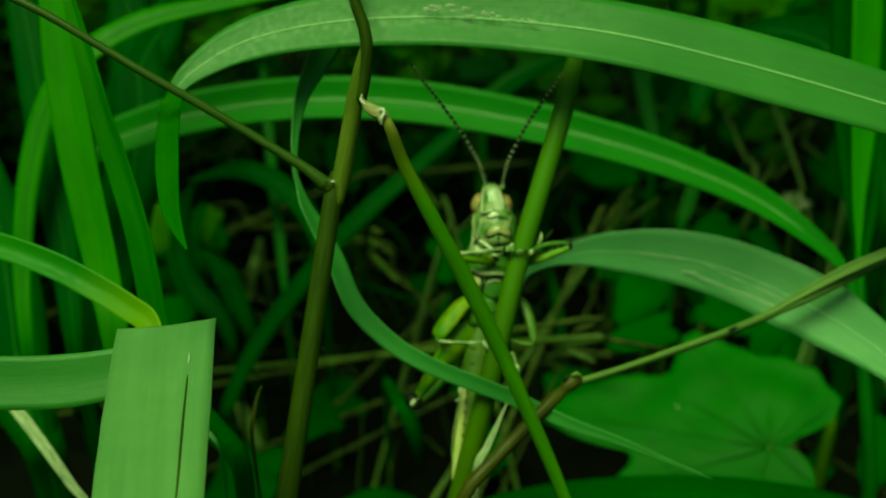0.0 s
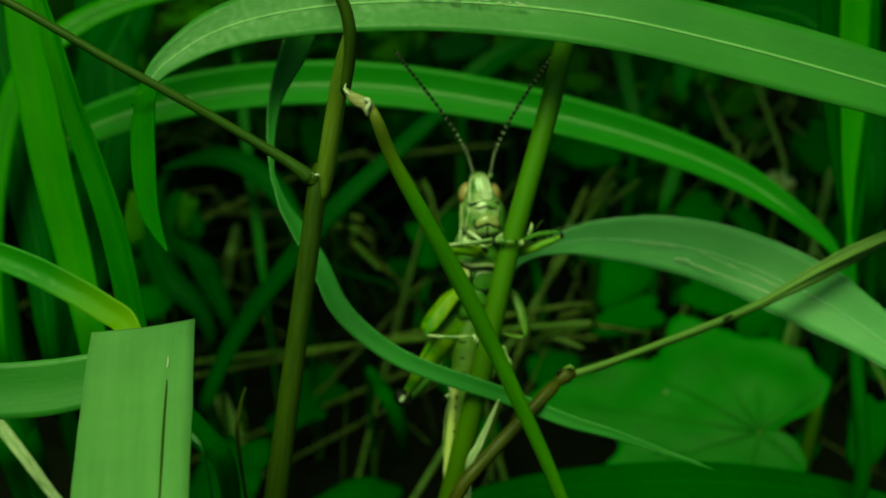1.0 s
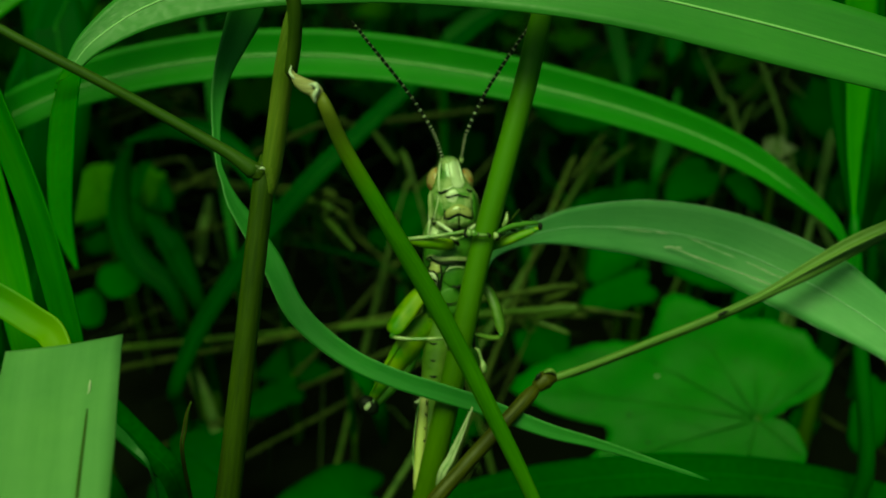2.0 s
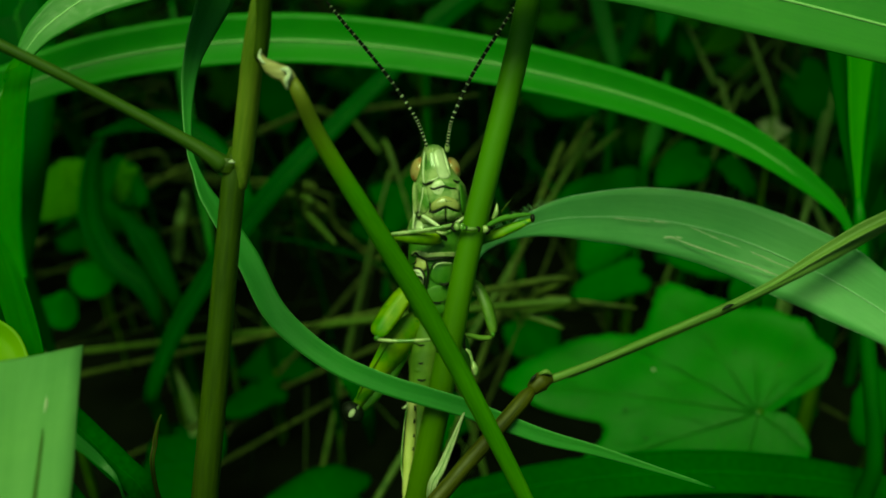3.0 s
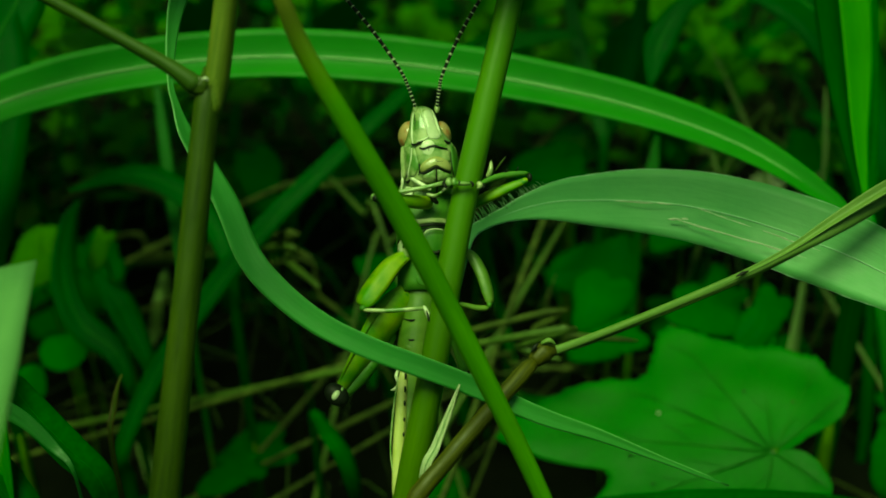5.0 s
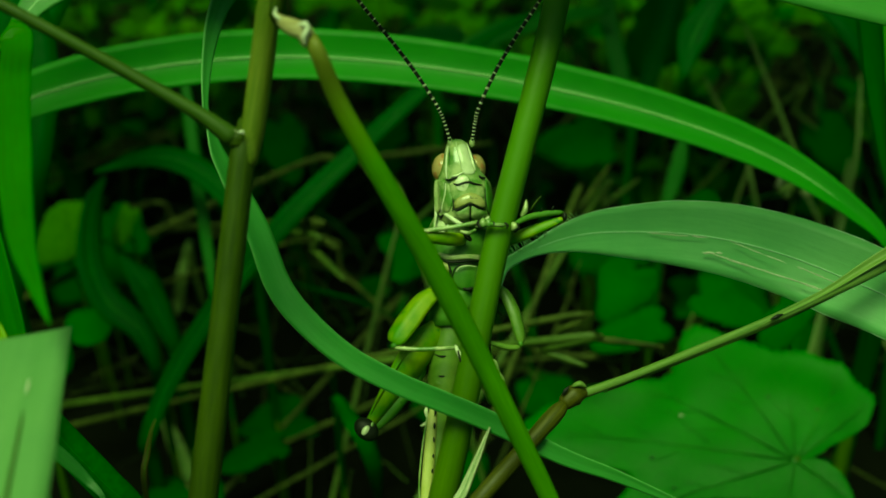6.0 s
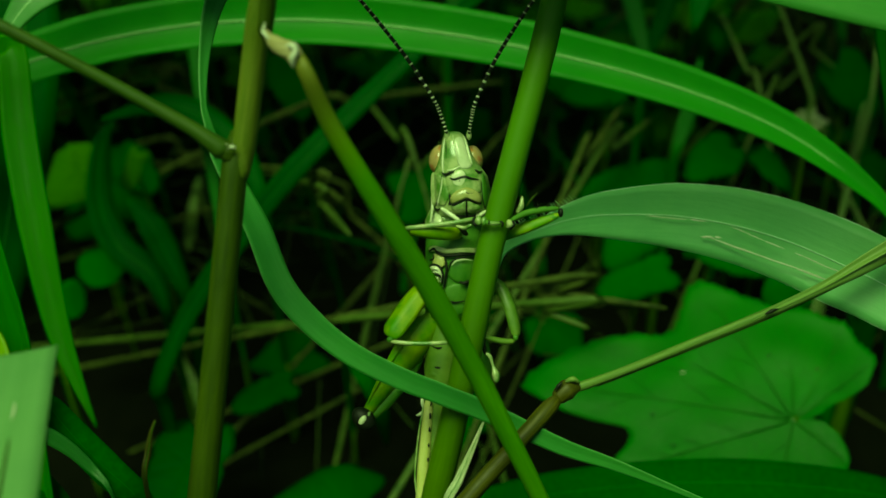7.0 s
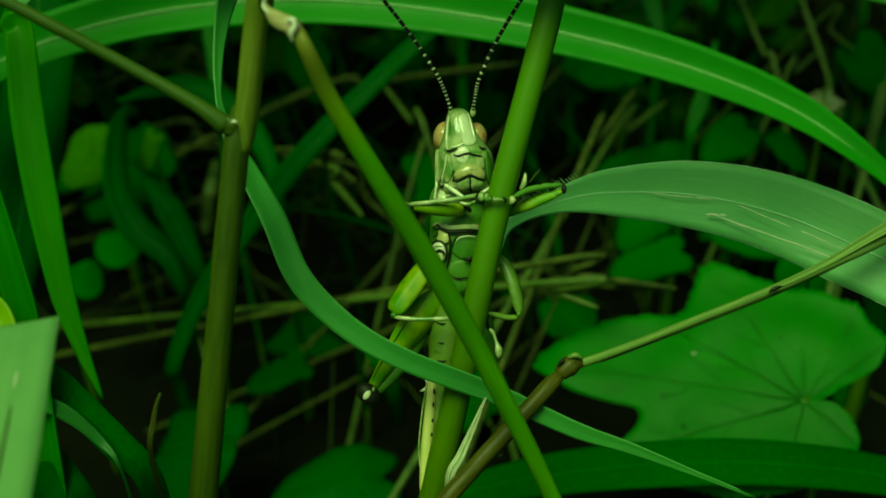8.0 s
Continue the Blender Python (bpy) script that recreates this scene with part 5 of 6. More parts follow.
back_blade([(-0.1029, 0.1507, 0.0887), (-0.1094, 0.1581, 0.0993), (-0.1136, 0.1688, 0.1146), (-0.1180, 0.1796, 0.1300), (-0.1240, 0.1922, 0.1480)], [0.01, 0.015, 0.016, 0.014, 0.004], (0.3, -0.9, 0.2), M_BLADE_DEEP, "broad grass leaf darkened for shade")
back_blade([(-0.0701, 0.1058, 0.1109), (-0.0754, 0.1092, 0.1158), (-0.0814, 0.1132, 0.1216), (-0.0875, 0.1170, 0.1270), (-0.0953, 0.1214, 0.1333)], [0.001, 0.0018, 0.0022, 0.0022, 0.001], (0.5, -0.8, 0.3), M_WITHER, "pale withered grass blade")
back_blade([(-0.0430, 0.1124, 0.1204), (-0.0475, 0.1142, 0.1258), (-0.0522, 0.1163, 0.1303), (-0.0551, 0.1179, 0.1340), (-0.0569, 0.1195, 0.1362)], [0.0040, 0.0046, 0.0046, 0.0036, 0.001], (0.5, -0.7, 0.5), M_WEED, "dark green grass blade leaning outwards", rib=0.00004)
back_blade([(-0.0460, 0.1108, 0.1238), (-0.0490, 0.1130, 0.1270), (-0.0529, 0.1139, 0.1312), (-0.0562, 0.1136, 0.1336), (-0.0603, 0.1122, 0.1344)], [0.0004, 0.0014, 0.0021, 0.0024, 0.001], (0.2, -0.7, 0.6), M_BLADE_MID, "small pale grass leaf", rib=0.00002, fold=0.05)
back_blade([(-0.0532, 0.1089, 0.1167), (-0.0562, 0.1107, 0.1213), (-0.0595, 0.1122, 0.1255), (-0.0632, 0.1134, 0.1293), (-0.0677, 0.1148, 0.1318)], [0.006, 0.0068, 0.0066, 0.005, 0.001], (0.4, -0.7, 0.5), M_BLADE_DEEP, "broad dark green grass blade at the foot of a clump", rib=0.00003)
back_blade([(-0.0371, 0.1026, 0.1351), (-0.0369, 0.1051, 0.1388), (-0.0365, 0.1066, 0.1409), (-0.0360, 0.1075, 0.1421)], [0.0006, 0.0007, 0.0004, 0.0002], (0.5, -0.8, 0.3), M_TWIG_BROWN, "tiny withered grass tip")
back_blade([(0.0016, 0.1116, 0.1220), (0.0033, 0.1133, 0.1260), (0.0052, 0.1153, 0.1302), (0.0067, 0.1172, 0.1335)], [0.0014, 0.0013, 0.0008, 0.0002], (-0.4, -0.8, 0.4), M_WITHER, "pale pointed young grass shoot")
back_blade([(0.1108, 0.2370, 0.1152), (0.1102, 0.2510, 0.1310), (0.1045, 0.2619, 0.1448), (0.0944, 0.2701, 0.1532), (0.0810, 0.2753, 0.1550), (0.0700, 0.2770, 0.1494), (0.0624, 0.2723, 0.1396), (0.0592, 0.2653, 0.1293)], [0.008, 0.014, 0.019, 0.019, 0.010, 0.005, 0.009, 0.001], (0, -0.6, 0.8), M_BLADE_DEEP,
           "broad dark arching grass leaf with a hanging tip")
back_blade([(-0.0739, 0.2414, -0.0118), (-0.0841, 0.2588, -0.0014), (-0.0916, 0.2721, 0.0032), (-0.0958, 0.2772, 0.0105)], [0.006, 0.006, 0.005, 0.0025], (0.4, -0.8, 0.4), M_TWIG, "yellowing old grass sheath")


back_blade([(-0.1093, 0.2236, 0.1353), (-0.1023, 0.2304, 0.1451), (-0.0978, 0.2367, 0.1540), (-0.0932, 0.2422, 0.1618), (-0.0873, 0.2493, 0.1721)], [0.004, 0.011, 0.014, 0.013, 0.003], (0.2, -0.8, 0.5), M_BLADE_DEEP, "broad grass leaf darkened for shade")


# long dead stalks and thin living ones
def straw_stalk(pts, r, material=M_STRAW, label="dry straw-coloured grass stalk", steep=False):
    first, second = Vector(pts[0]), Vector(pts[1])
    base = first + (first - second).normalized() * first.z * (0.9 if steep else 2.5)
    base.z = -0.012
    g = thing("dry_stalk", label, "straw", base, "dry stalks")
    stalk(g, [base, *pts], [r * 0.8, *([r * 0.7] * (len(pts) - 1)), r * 0.4], material, n=20, sides=7, wobble=0.15)


straw_stalk([(-0.0666, 0.3214, 0.0736), (-0.0368, 0.3253, 0.0793), (-0.0070, 0.3278, 0.0828), (0.0120, 0.3291, 0.0847)], 0.0017)
straw_stalk([(0.0170, 0.3371, 0.0673), (0.0345, 0.3547, 0.0780), (0.0529, 0.3719, 0.0883), (0.0697, 0.3869, 0.0952)], 0.0011)
straw_stalk([(0.1183, 0.3149, 0.0644), (0.1120, 0.3269, 0.0814), (0.1046, 0.3389, 0.0987), (0.0961, 0.3523, 0.1178)], 0.001, M_TWIG, "thin upright green stalk")
straw_stalk([(0.1120, 0.2781, 0.0693), (0.1165, 0.2880, 0.0835), (0.1202, 0.2980, 0.0978), (0.1220, 0.3103, 0.1153)], 0.0012, M_TWIG, "thin upright green stalk")
straw_stalk([(0.0089, 0.2547, 0.0503), (0.0228, 0.2555, 0.0514), (0.0377, 0.2545, 0.0500), (0.0543, 0.2538, 0.0490)], 0.0011)
straw_stalk([(0.0063, 0.2511, 0.0452), (0.0192, 0.2539, 0.0491), (0.0358, 0.2547, 0.0503), (0.0584, 0.2590, 0.0506)], 0.0008)
straw_stalk([(-0.0523, 0.2954, 0.0653), (-0.0354, 0.2893, 0.0566), (-0.0206, 0.2815, 0.0454), (-0.0119, 0.2725, 0.0326)], 0.0009)
straw_stalk([(-0.1260, 0.3765, 0.0660), (-0.1057, 0.3712, 0.0584), (-0.0905, 0.3658, 0.0508)], 0.0012)
straw_stalk([(-0.1217, 0.3456, 0.0507), (-0.1026, 0.3437, 0.0479), (-0.0811, 0.3390, 0.0412)], 0.0014)
straw_stalk([(0.0309, 0.2677, 0.0544), (0.0341, 0.2732, 0.0624), (0.0376, 0.2782, 0.0695)], 0.0006)

straw_stalk([(-0.0187, 0.2808, 0.0732), (-0.0143, 0.2923, 0.0724), (-0.0095, 0.3044, 0.0718), (-0.0046, 0.3163, 0.0715)], 0.0011, M_STRAW_GREEN, "thin leaning green stalk", steep=True)
straw_stalk([(-0.0134, 0.2758, 0.0835), (-0.0198, 0.2886, 0.0845), (-0.0268, 0.3021, 0.0860), (-0.0340, 0.3154, 0.0878)], 0.0011, M_STRAW_GREEN, "thin leaning green stalk", steep=True)
straw_stalk([(-0.0450, 0.2575, 0.0922), (-0.0397, 0.2502, 0.0933), (-0.0344, 0.2428, 0.0946), (-0.0294, 0.2357, 0.0960)], 0.0015, M_STRAW, "dry straw-coloured grass stalk")
straw_stalk([(-0.0431, 0.2558, 0.0898), (-0.0372, 0.2446, 0.0911), (-0.0315, 0.2333, 0.0927), (-0.0262, 0.2225, 0.0945)], 0.0013, M_STRAW_GREEN, "thin leaning green stalk")
straw_stalk([(-0.1213, 0.3629, 0.0684), (-0.1150, 0.3617, 0.0667), (-0.1086, 0.3605, 0.0650), (-0.1023, 0.3593, 0.0633)], 0.0012, M_STRAW, "dry straw-coloured grass stalk")
straw_stalk([(0.0279, 0.2545, 0.0879), (0.0340, 0.2704, 0.0876), (0.0408, 0.2872, 0.0878), (0.0478, 0.3039, 0.0887)], 0.0012, M_STRAW, "dry straw-coloured grass stalk")
straw_stalk([(0.0377, 0.2844, 0.0784), (0.0447, 0.2958, 0.0774), (0.0523, 0.3078, 0.0767), (0.0601, 0.3196, 0.0762)], 0.0012, M_STRAW_GREEN, "thin leaning green stalk")
straw_stalk([(0.0118, 0.2075, 0.0906), (0.0237, 0.2040, 0.0913), (0.0357, 0.2004, 0.0921), (0.0470, 0.1969, 0.0929)], 0.0012, M_STRAW, "dry straw-coloured grass stalk")
straw_stalk([(0.0153, 0.1973, 0.0934), (0.0200, 0.1950, 0.0930), (0.0247, 0.1926, 0.0926), (0.0293, 0.1904, 0.0922)], 0.0012, M_STRAW_GREEN, "thin leaning green stalk")
straw_stalk([(0.0974, 0.3294, 0.0772), (0.0942, 0.3400, 0.0830), (0.0907, 0.3511, 0.0892), (0.0872, 0.3621, 0.0956)], 0.0009, M_TWIG, "thin upright green stalk", steep=True)
straw_stalk([(0.0983, 0.3294, 0.0772), (0.1042, 0.3376, 0.0775), (0.1104, 0.3462, 0.0780), (0.1166, 0.3546, 0.0785)], 0.001, M_STRAW_GREEN, "thin leaning green stalk", steep=True)
straw_stalk([(0.1177, 0.2942, 0.0735), (0.1199, 0.3005, 0.0776), (0.1221, 0.3070, 0.0819), (0.1244, 0.3134, 0.0861)], 0.0014, M_TWIG, "thin upright green stalk", steep=True)
straw_stalk([(0.1122, 0.3497, 0.0908), (0.1163, 0.3483, 0.0879), (0.1206, 0.3469, 0.0849), (0.1248, 0.3456, 0.0819)], 0.001, M_STRAW_GREEN, "thin leaning green stalk", steep=True)


# the nearest of the stalks that lie and lean across the litter
for line, thick, old in (
        (((-0.1769, 0.4392, 0.0100), (-0.1552, 0.4094, 0.0220), (-0.1487, 0.4208, 0.0120)), 0.0012, M_STRAW),
        (((-0.1082, 0.3873, 0.0300), (-0.1178, 0.3803, 0.0300), (-0.1333, 0.3923, 0.0200)), 0.0007, M_STRAW_GREEN),
        (((-0.1162, 0.3896, 0.0300), (-0.1127, 0.3548, 0.0400), (-0.1200, 0.3573, 0.0300)), 0.0008, M_STRAW_GREEN),
        (((-0.0635, 0.3696, 0.0200), (-0.0415, 0.3300, 0.0340), (-0.0201, 0.3074, 0.0360), (-0.0117, 0.3148, 0.0200)), 0.0008, M_STRAW_GREEN),
        (((-0.0650, 0.3661, 0.0200), (-0.0511, 0.3412, 0.0300), (-0.0399, 0.3311, 0.0300)), 0.0012, M_STRAW),
        (((-0.0645, 0.3632, 0.0200), (-0.0492, 0.3289, 0.0300), (-0.0376, 0.3127, 0.0300)), 0.0006, M_STRAW_GREEN),
        (((-0.0400, 0.4203, 0.0300), (-0.0256, 0.3700, 0.0400), (-0.0149, 0.3598, 0.0300)), 0.0007, M_STRAW_GREEN),
        (((-0.0085, 0.4323, 0.0200), (-0.0176, 0.3937, 0.0300), (-0.0275, 0.3957, 0.0200)), 0.0006, M_STRAW_GREEN),
        (((-0.1110, 0.3334, 0.0300), (-0.0937, 0.3095, 0.0350), (-0.0841, 0.3065, 0.0300)), 0.0009, M_STRAW),
        (((-0.0408, 0.2170, 0.0100), (-0.0401, 0.2292, 0.0300), (-0.0390, 0.2349, 0.0500)), 0.0005, M_STRAW_GREEN),
        (((-0.0320, 0.2174, 0.0100), (-0.0286, 0.2190, 0.0300), (-0.0262, 0.2266, 0.0400)), 0.0006, M_STRAW_GREEN),
        (((-0.0618, 0.2962, 0.0200), (-0.0490, 0.2675, 0.0300), (-0.0413, 0.2676, 0.0200)), 0.0006, M_STRAW_GREEN),
        (((0.0296, 0.3043, 0.0200), (0.0204, 0.2775, 0.0300), (0.0135, 0.2789, 0.0200)), 0.0006, M_STRAW_GREEN),
        (((0.0188, 0.2778, 0.0300), (0.0252, 0.2696, 0.0320), (0.0319, 0.2677, 0.0300)), 0.0010, M_STRAW_GREEN),
        (((-0.0205, 0.2434, 0.0200), (-0.0146, 0.2260, 0.0300), (-0.0103, 0.2320, 0.0200)), 0.0009, M_STRAW_GREEN),
        (((0.0048, 0.2185, 0.0300), (0.0073, 0.2090, 0.0300), (0.0099, 0.2090, 0.0200)), 0.0007, M_STRAW_GREEN),
        (((-0.0570, 0.2213, 0.0100), (-0.0531, 0.2111, 0.0300), (-0.0526, 0.2103, 0.0400)), 0.0004, M_STRAW_GREEN),
        (((0.0490, 0.5826, 0.0200), (0.0607, 0.5375, 0.0300), (0.0766, 0.5428, 0.0200)), 0.0014, M_STRAW),
        (((0.0537, 0.5109, 0.0200), (0.0745, 0.5222, 0.0300), (0.0959, 0.5601, 0.0200)), 0.0016, M_STRAW),
        (((0.1288, 0.4449, 0.0200), (0.1124, 0.4220, 0.0500), (0.1012, 0.4161, 0.0700)), 0.0007, M_STRAW_GREEN),
        (((0.1264, 0.4411, 0.0200), (0.1321, 0.4334, 0.0300), (0.1497, 0.4666, 0.0200)), 0.0009, M_STRAW),
        (((0.1044, 0.4719, 0.0200), (0.0946, 0.4379, 0.0500), (0.0887, 0.4228, 0.0700)), 0.0006, M_STRAW_GREEN),
        (((0.1286, 0.4834, 0.0200), (0.1407, 0.4648, 0.0300), (0.1742, 0.4913, 0.0200)), 0.0009, M_ROT),
        (((-0.0403, 0.2589, 0.0100), (-0.0391, 0.2526, 0.0300), (-0.0377, 0.2446, 0.0500)), 0.0019, M_ROT),
        (((-0.0725, 0.2607, 0.0200), (-0.0621, 0.2580, 0.0200), (-0.0462, 0.2575, 0.0200)), 0.0007, M_ROT)):
    ends = [Vector(p) for p in line]
    straw_stalk([ends[0], ends[0].lerp(ends[1], 0.5), ends[1], ends[1] + (ends[1] - ends[0]) * 0.4], thick * 0.36, old, "thin leaning green stalk" if old is M_STRAW_GREEN else "dry straw-coloured grass stalk" if old is M_STRAW else "brown rotting stalk in the litter")

back_blade([(-0.0325, 0.2352, 0.0500), (-0.0271, 0.2246, 0.0500), (-0.0232, 0.2214, 0.0450), (-0.0210, 0.2215, 0.0350), (-0.0209, 0.2261, 0.0200)], [0.002, 0.0042, 0.0045, 0.004, 0.001], (0.3, -0.7, 0.6), M_WEED, "bent green grass blade among the litter")
back_blade([(-0.0958, 0.3332, 0.0450), (-0.0957, 0.3188, 0.0400), (-0.0979, 0.3181, 0.0300), (-0.0987, 0.3155, 0.0250)], [0.0012, 0.0035, 0.004, 0.001], (0.3, -0.7, 0.6), M_TWIG, "yellowing little grass blade")
back_blade([(0.0531, 0.3776, 0.0200), (0.0581, 0.3762, 0.0300), (0.0656, 0.3895, 0.0300), (0.0735, 0.4183, 0.0200)], [0.002, 0.006, 0.006, 0.001], (0.2, -0.6, 0.7), M_ROT, "curled brown dead leaf")


# small broad-leaved weeds
def heart_radius(seed, lobes=5):
    """Reach of a heart-shaped leaf, notched at its stalk, with a point opposite; slender or broad by its seed."""
    slim = 0.30 + 0.22 * math.sin(seed * 2.3)

    def radius(a):
        t = radians(a)
        tip = 0.55 * math.exp(-((abs(t) - math.pi) / 0.42) ** 2)
        wavy = 0.035 * math.cos(lobes * t + seed) + 0.02 * math.sin(9 * t + seed * 3)
        return 10 * (1 - slim * math.sin(abs(t)) ** 2 + tip + wavy) * (1 - 0.45 * math.exp(-(t / 0.3) ** 2))
    return radius


def weed_leaf(at, size, turn, tilt, seed, material=M_WEED, lobes=5, label="small heart-shaped green weed leaf near the ground"):
    """One leaf on a thin stalk that rises from the soil."""
    at = Vector(at)
    g = thing("weed_leaf", label, "leaf", at, "weed leaves")
    e1 = Vector((math.cos(radians(turn)), math.sin(radians(turn)), 0))
    lean = Vector((0, -math.sin(radians(tilt)), math.cos(radians(tilt))))
    e2 = lean.cross(e1).normalized()
    e1 = e2.cross(lean).normalized()
    leaf = part("leaf_blade", broad_leaf(heart_radius(seed, lobes), e1, e2, size=size, droop=0.15 + 0.12 * math.sin(seed * 7), steps=64, rings=8, seed=seed, jag=0.012, relief=0.0004, veins=(60, 120, 180, -60, -120)), material, g)
    for a in (60, 180, 300):
        d = e1 * math.cos(radians(a)) + e2 * math.sin(radians(a))
        r = 0.0075 * size
        part("vein", tube([d * r * u + lean * (0.00005 - 0.15 * r * u * u) for u in (0, 0.5, 1)], [0.00016, 0.00011, 0.00005], n=4, sides=5), M_WEED, leaf)
    part("stalk", tube([lean * -0.0003, Vector((0.002, 0.003, -at.z * 0.4)), Vector((0.003, 0.006, -at.z - 0.012))], [0.0005, 0.0005, 0.0006], n=8, sides=6), M_STEM, g)


weed_leaf((-0.0120, 0.3709, 0.1069), 0.95, 200, 40, 1.0, M_BLADE, 2)
weed_leaf((0.0501, 0.2676, 0.0687), 0.95, 60, 30, 2.0, M_WEED, 3)
weed_leaf((0.0530, 0.2528, 0.0619), 1.0, 20, 25, 3.1, M_WEED, 3)
weed_leaf((0.0760, 0.2639, 0.0634), 0.95, 150, 30, 4.2, M_WEED, 3)
weed_leaf((0.0925, 0.2600, 0.0578), 0.8, 100, 30, 5.3, M_WEED, 3)
weed_leaf((0.0457, 0.3276, 0.0825), 0.9, 10, 45, 6.0, M_WEED, 6)
weed_leaf((0.0793, 0.3014, 0.0738), 0.85, 40, 35, 7.2, M_WEED, 5)
weed_leaf((0.0960, 0.3072, 0.0678), 0.7, 120, 30, 8.4, M_WEED, 5)
weed_leaf((-0.1308, 0.3090, 0.0560), 1.0, 30, 40, 9.1, M_WEED, 5)
weed_leaf((-0.1126, 0.3131, 0.0618), 0.9, 130, 35, 10.7, M_WEED, 6)
weed_leaf((-0.0564, 0.2460, 0.0234), 0.9, 30, 20, 11.7, M_WEED, 7)
weed_leaf((0.0014, 0.2431, 0.0193), 0.9, 70, 20, 12.9, M_WEED, 7)
weed_leaf((-0.0594, 0.2883, -0.0024), 1.3, 30, 25, 13.2, M_WEED, 4)
# These two low leaves take deep blade green for the shade they are in.
weed_leaf((-0.0711, 0.2035, 0.0348), 1.8, 80, 8, 14.0, M_BLADE_DEEP, 4)
weed_leaf((-0.0319, 0.2046, 0.0219), 1.5, 10, 5, 15.5, M_BLADE_DEEP, 4)
weed_leaf((-0.1296, 0.3370, 0.0384), 1.6, 60, 50, 16.1, M_WEED, 4)
weed_leaf((0.0876, 0.2345, 0.0790), 0.9, 60, 40, 17.1, M_WEED, 3)
weed_leaf((0.0782, 0.3848, 0.1067), 1.5, 60, 60, 18.2, M_WEED, 4)
weed_leaf((0.0575, 0.3096, 0.0568), 1.4, 20, 45, 19.6, M_WEED, 5)
weed_leaf((-0.0647, 0.3607, 0.0723), 1.1, 100, 50, 20.6, M_WEED, 5)
weed_leaf((-0.1218, 0.3084, 0.0551), 1.2, 140, 50, 21.9, M_WEED, 5)
weed_leaf((-0.0353, 0.4653, 0.1065), 1.3, 30, 55, 22.4, M_WEED, 5)
weed_leaf((-0.1029, 0.4642, 0.1050), 1.4, 100, 55, 23.4, M_WEED, 5)
weed_leaf((0.0455, 0.3442, 0.0775), 1.2, 0, 55, 24.4, M_WEED, 5)
weed_leaf((0.1152, 0.2091, 0.0571), 1.0, 70, 30, 25.4, M_WEED, 3)

weed_leaf((-0.1172, 0.2829, 0.0762), 1.0, 60, 60, 26.3, M_HERB, 3)
weed_leaf((-0.0997, 0.2846, 0.0786), 0.6, 80, 65, 27.9, M_HERB, 3)
weed_leaf((0.1297, 0.3459, 0.0790), 1.1, 110, 60, 28.8, M_WEED, 4)

# leafy herbs behind the stems
def build_herbs():
    rnd = random.Random(61)
    e1, e2 = Vector((1, 0, 0)), Vector((0, 1, 0))
    shapes = []
    for seed in (1.7, 4.4, 8.1):
        model = part("leaf", broad_leaf(heart_radius(seed, 3), e1, e2, droop=0.2, steps=32, rings=4, seed=seed, jag=0.02, relief=0.0008, veins=(120, 180, -120)), M_HERB, None)
        shapes.append(model.data)
        bpy.data.objects.remove(model)
    for _ in range(34):
        at = Vector((rnd.uniform(-0.36, 0.10), rnd.uniform(0.38, 0.84), 0))
        at.z = ground_height(at.x, at.y) - 0.006
        g = thing("herb", "small-leaved yellow-green herb standing among the litter", "herb", at, "herbs behind")
        tall, lean = rnd.uniform(0.05, 0.11), Vector((rnd.gauss(0, 0.25), rnd.gauss(-0.1, 0.2), 1))
        part("stem", tube([(0, 0, 0), lean * tall * 0.5, lean * tall + Vector((rnd.gauss(0, 0.006), 0, 0))], [0.0011, 0.0009, 0.0005], n=6, sides=5), M_STRAW_GREEN, g)
        for k in range(9):
            u, a = 0.25 + 0.75 * (k + rnd.random()) / 9, k * 2.4 + rnd.gauss(0, 0.4)
            leaf = new("leaf", rnd.choice(shapes))
            leaf.parent = g
            size = rnd.uniform(0.45, 0.95) * (1.15 - 0.4 * u)
            reach = Vector((math.cos(a), math.sin(a), 0.3)) * 0.006
            leaf.location = lean * tall * u + reach
            leaf.rotation_euler = (rnd.gauss(0.35, 0.3), rnd.gauss(0, 0.3), a + math.pi)
            leaf.scale = (size, size, size)


build_herbs()


# a small spiky flower head
def build_flower_head():
    at = Vector((0.0990, 0.2838, 0.0916))
    g = thing("flower_head", "small pale green spiky seed head on a thin stalk", "flower", at)
    rnd = random.Random(3)
    part("stalk", tube([Vector((0, 0, 0)), Vector((0.002, 0.004, -0.05)), Vector((0.002, 0.006, -at.z - 0.012))], [0.0005, 0.0006, 0.0007], n=8, sides=6), M_STEM, g)
    head = part("core", blob((0, 0, 0), (0.0026, 0.0026, 0.0030)), M_TWIG, g)
    for i in range(46):
        d = Vector((rnd.gauss(0, 1), rnd.gauss(0, 1), rnd.gauss(0.3, 0.8))).normalized()
        part("bristle", tube([d * 0.0015, d * 0.0042, d * rnd.uniform(0.0056, 0.0072)], [0.0006, 0.0007, 0.0001], n=4, sides=5), M_WITHER if i % 2 else M_TWIG, head)


build_flower_head()


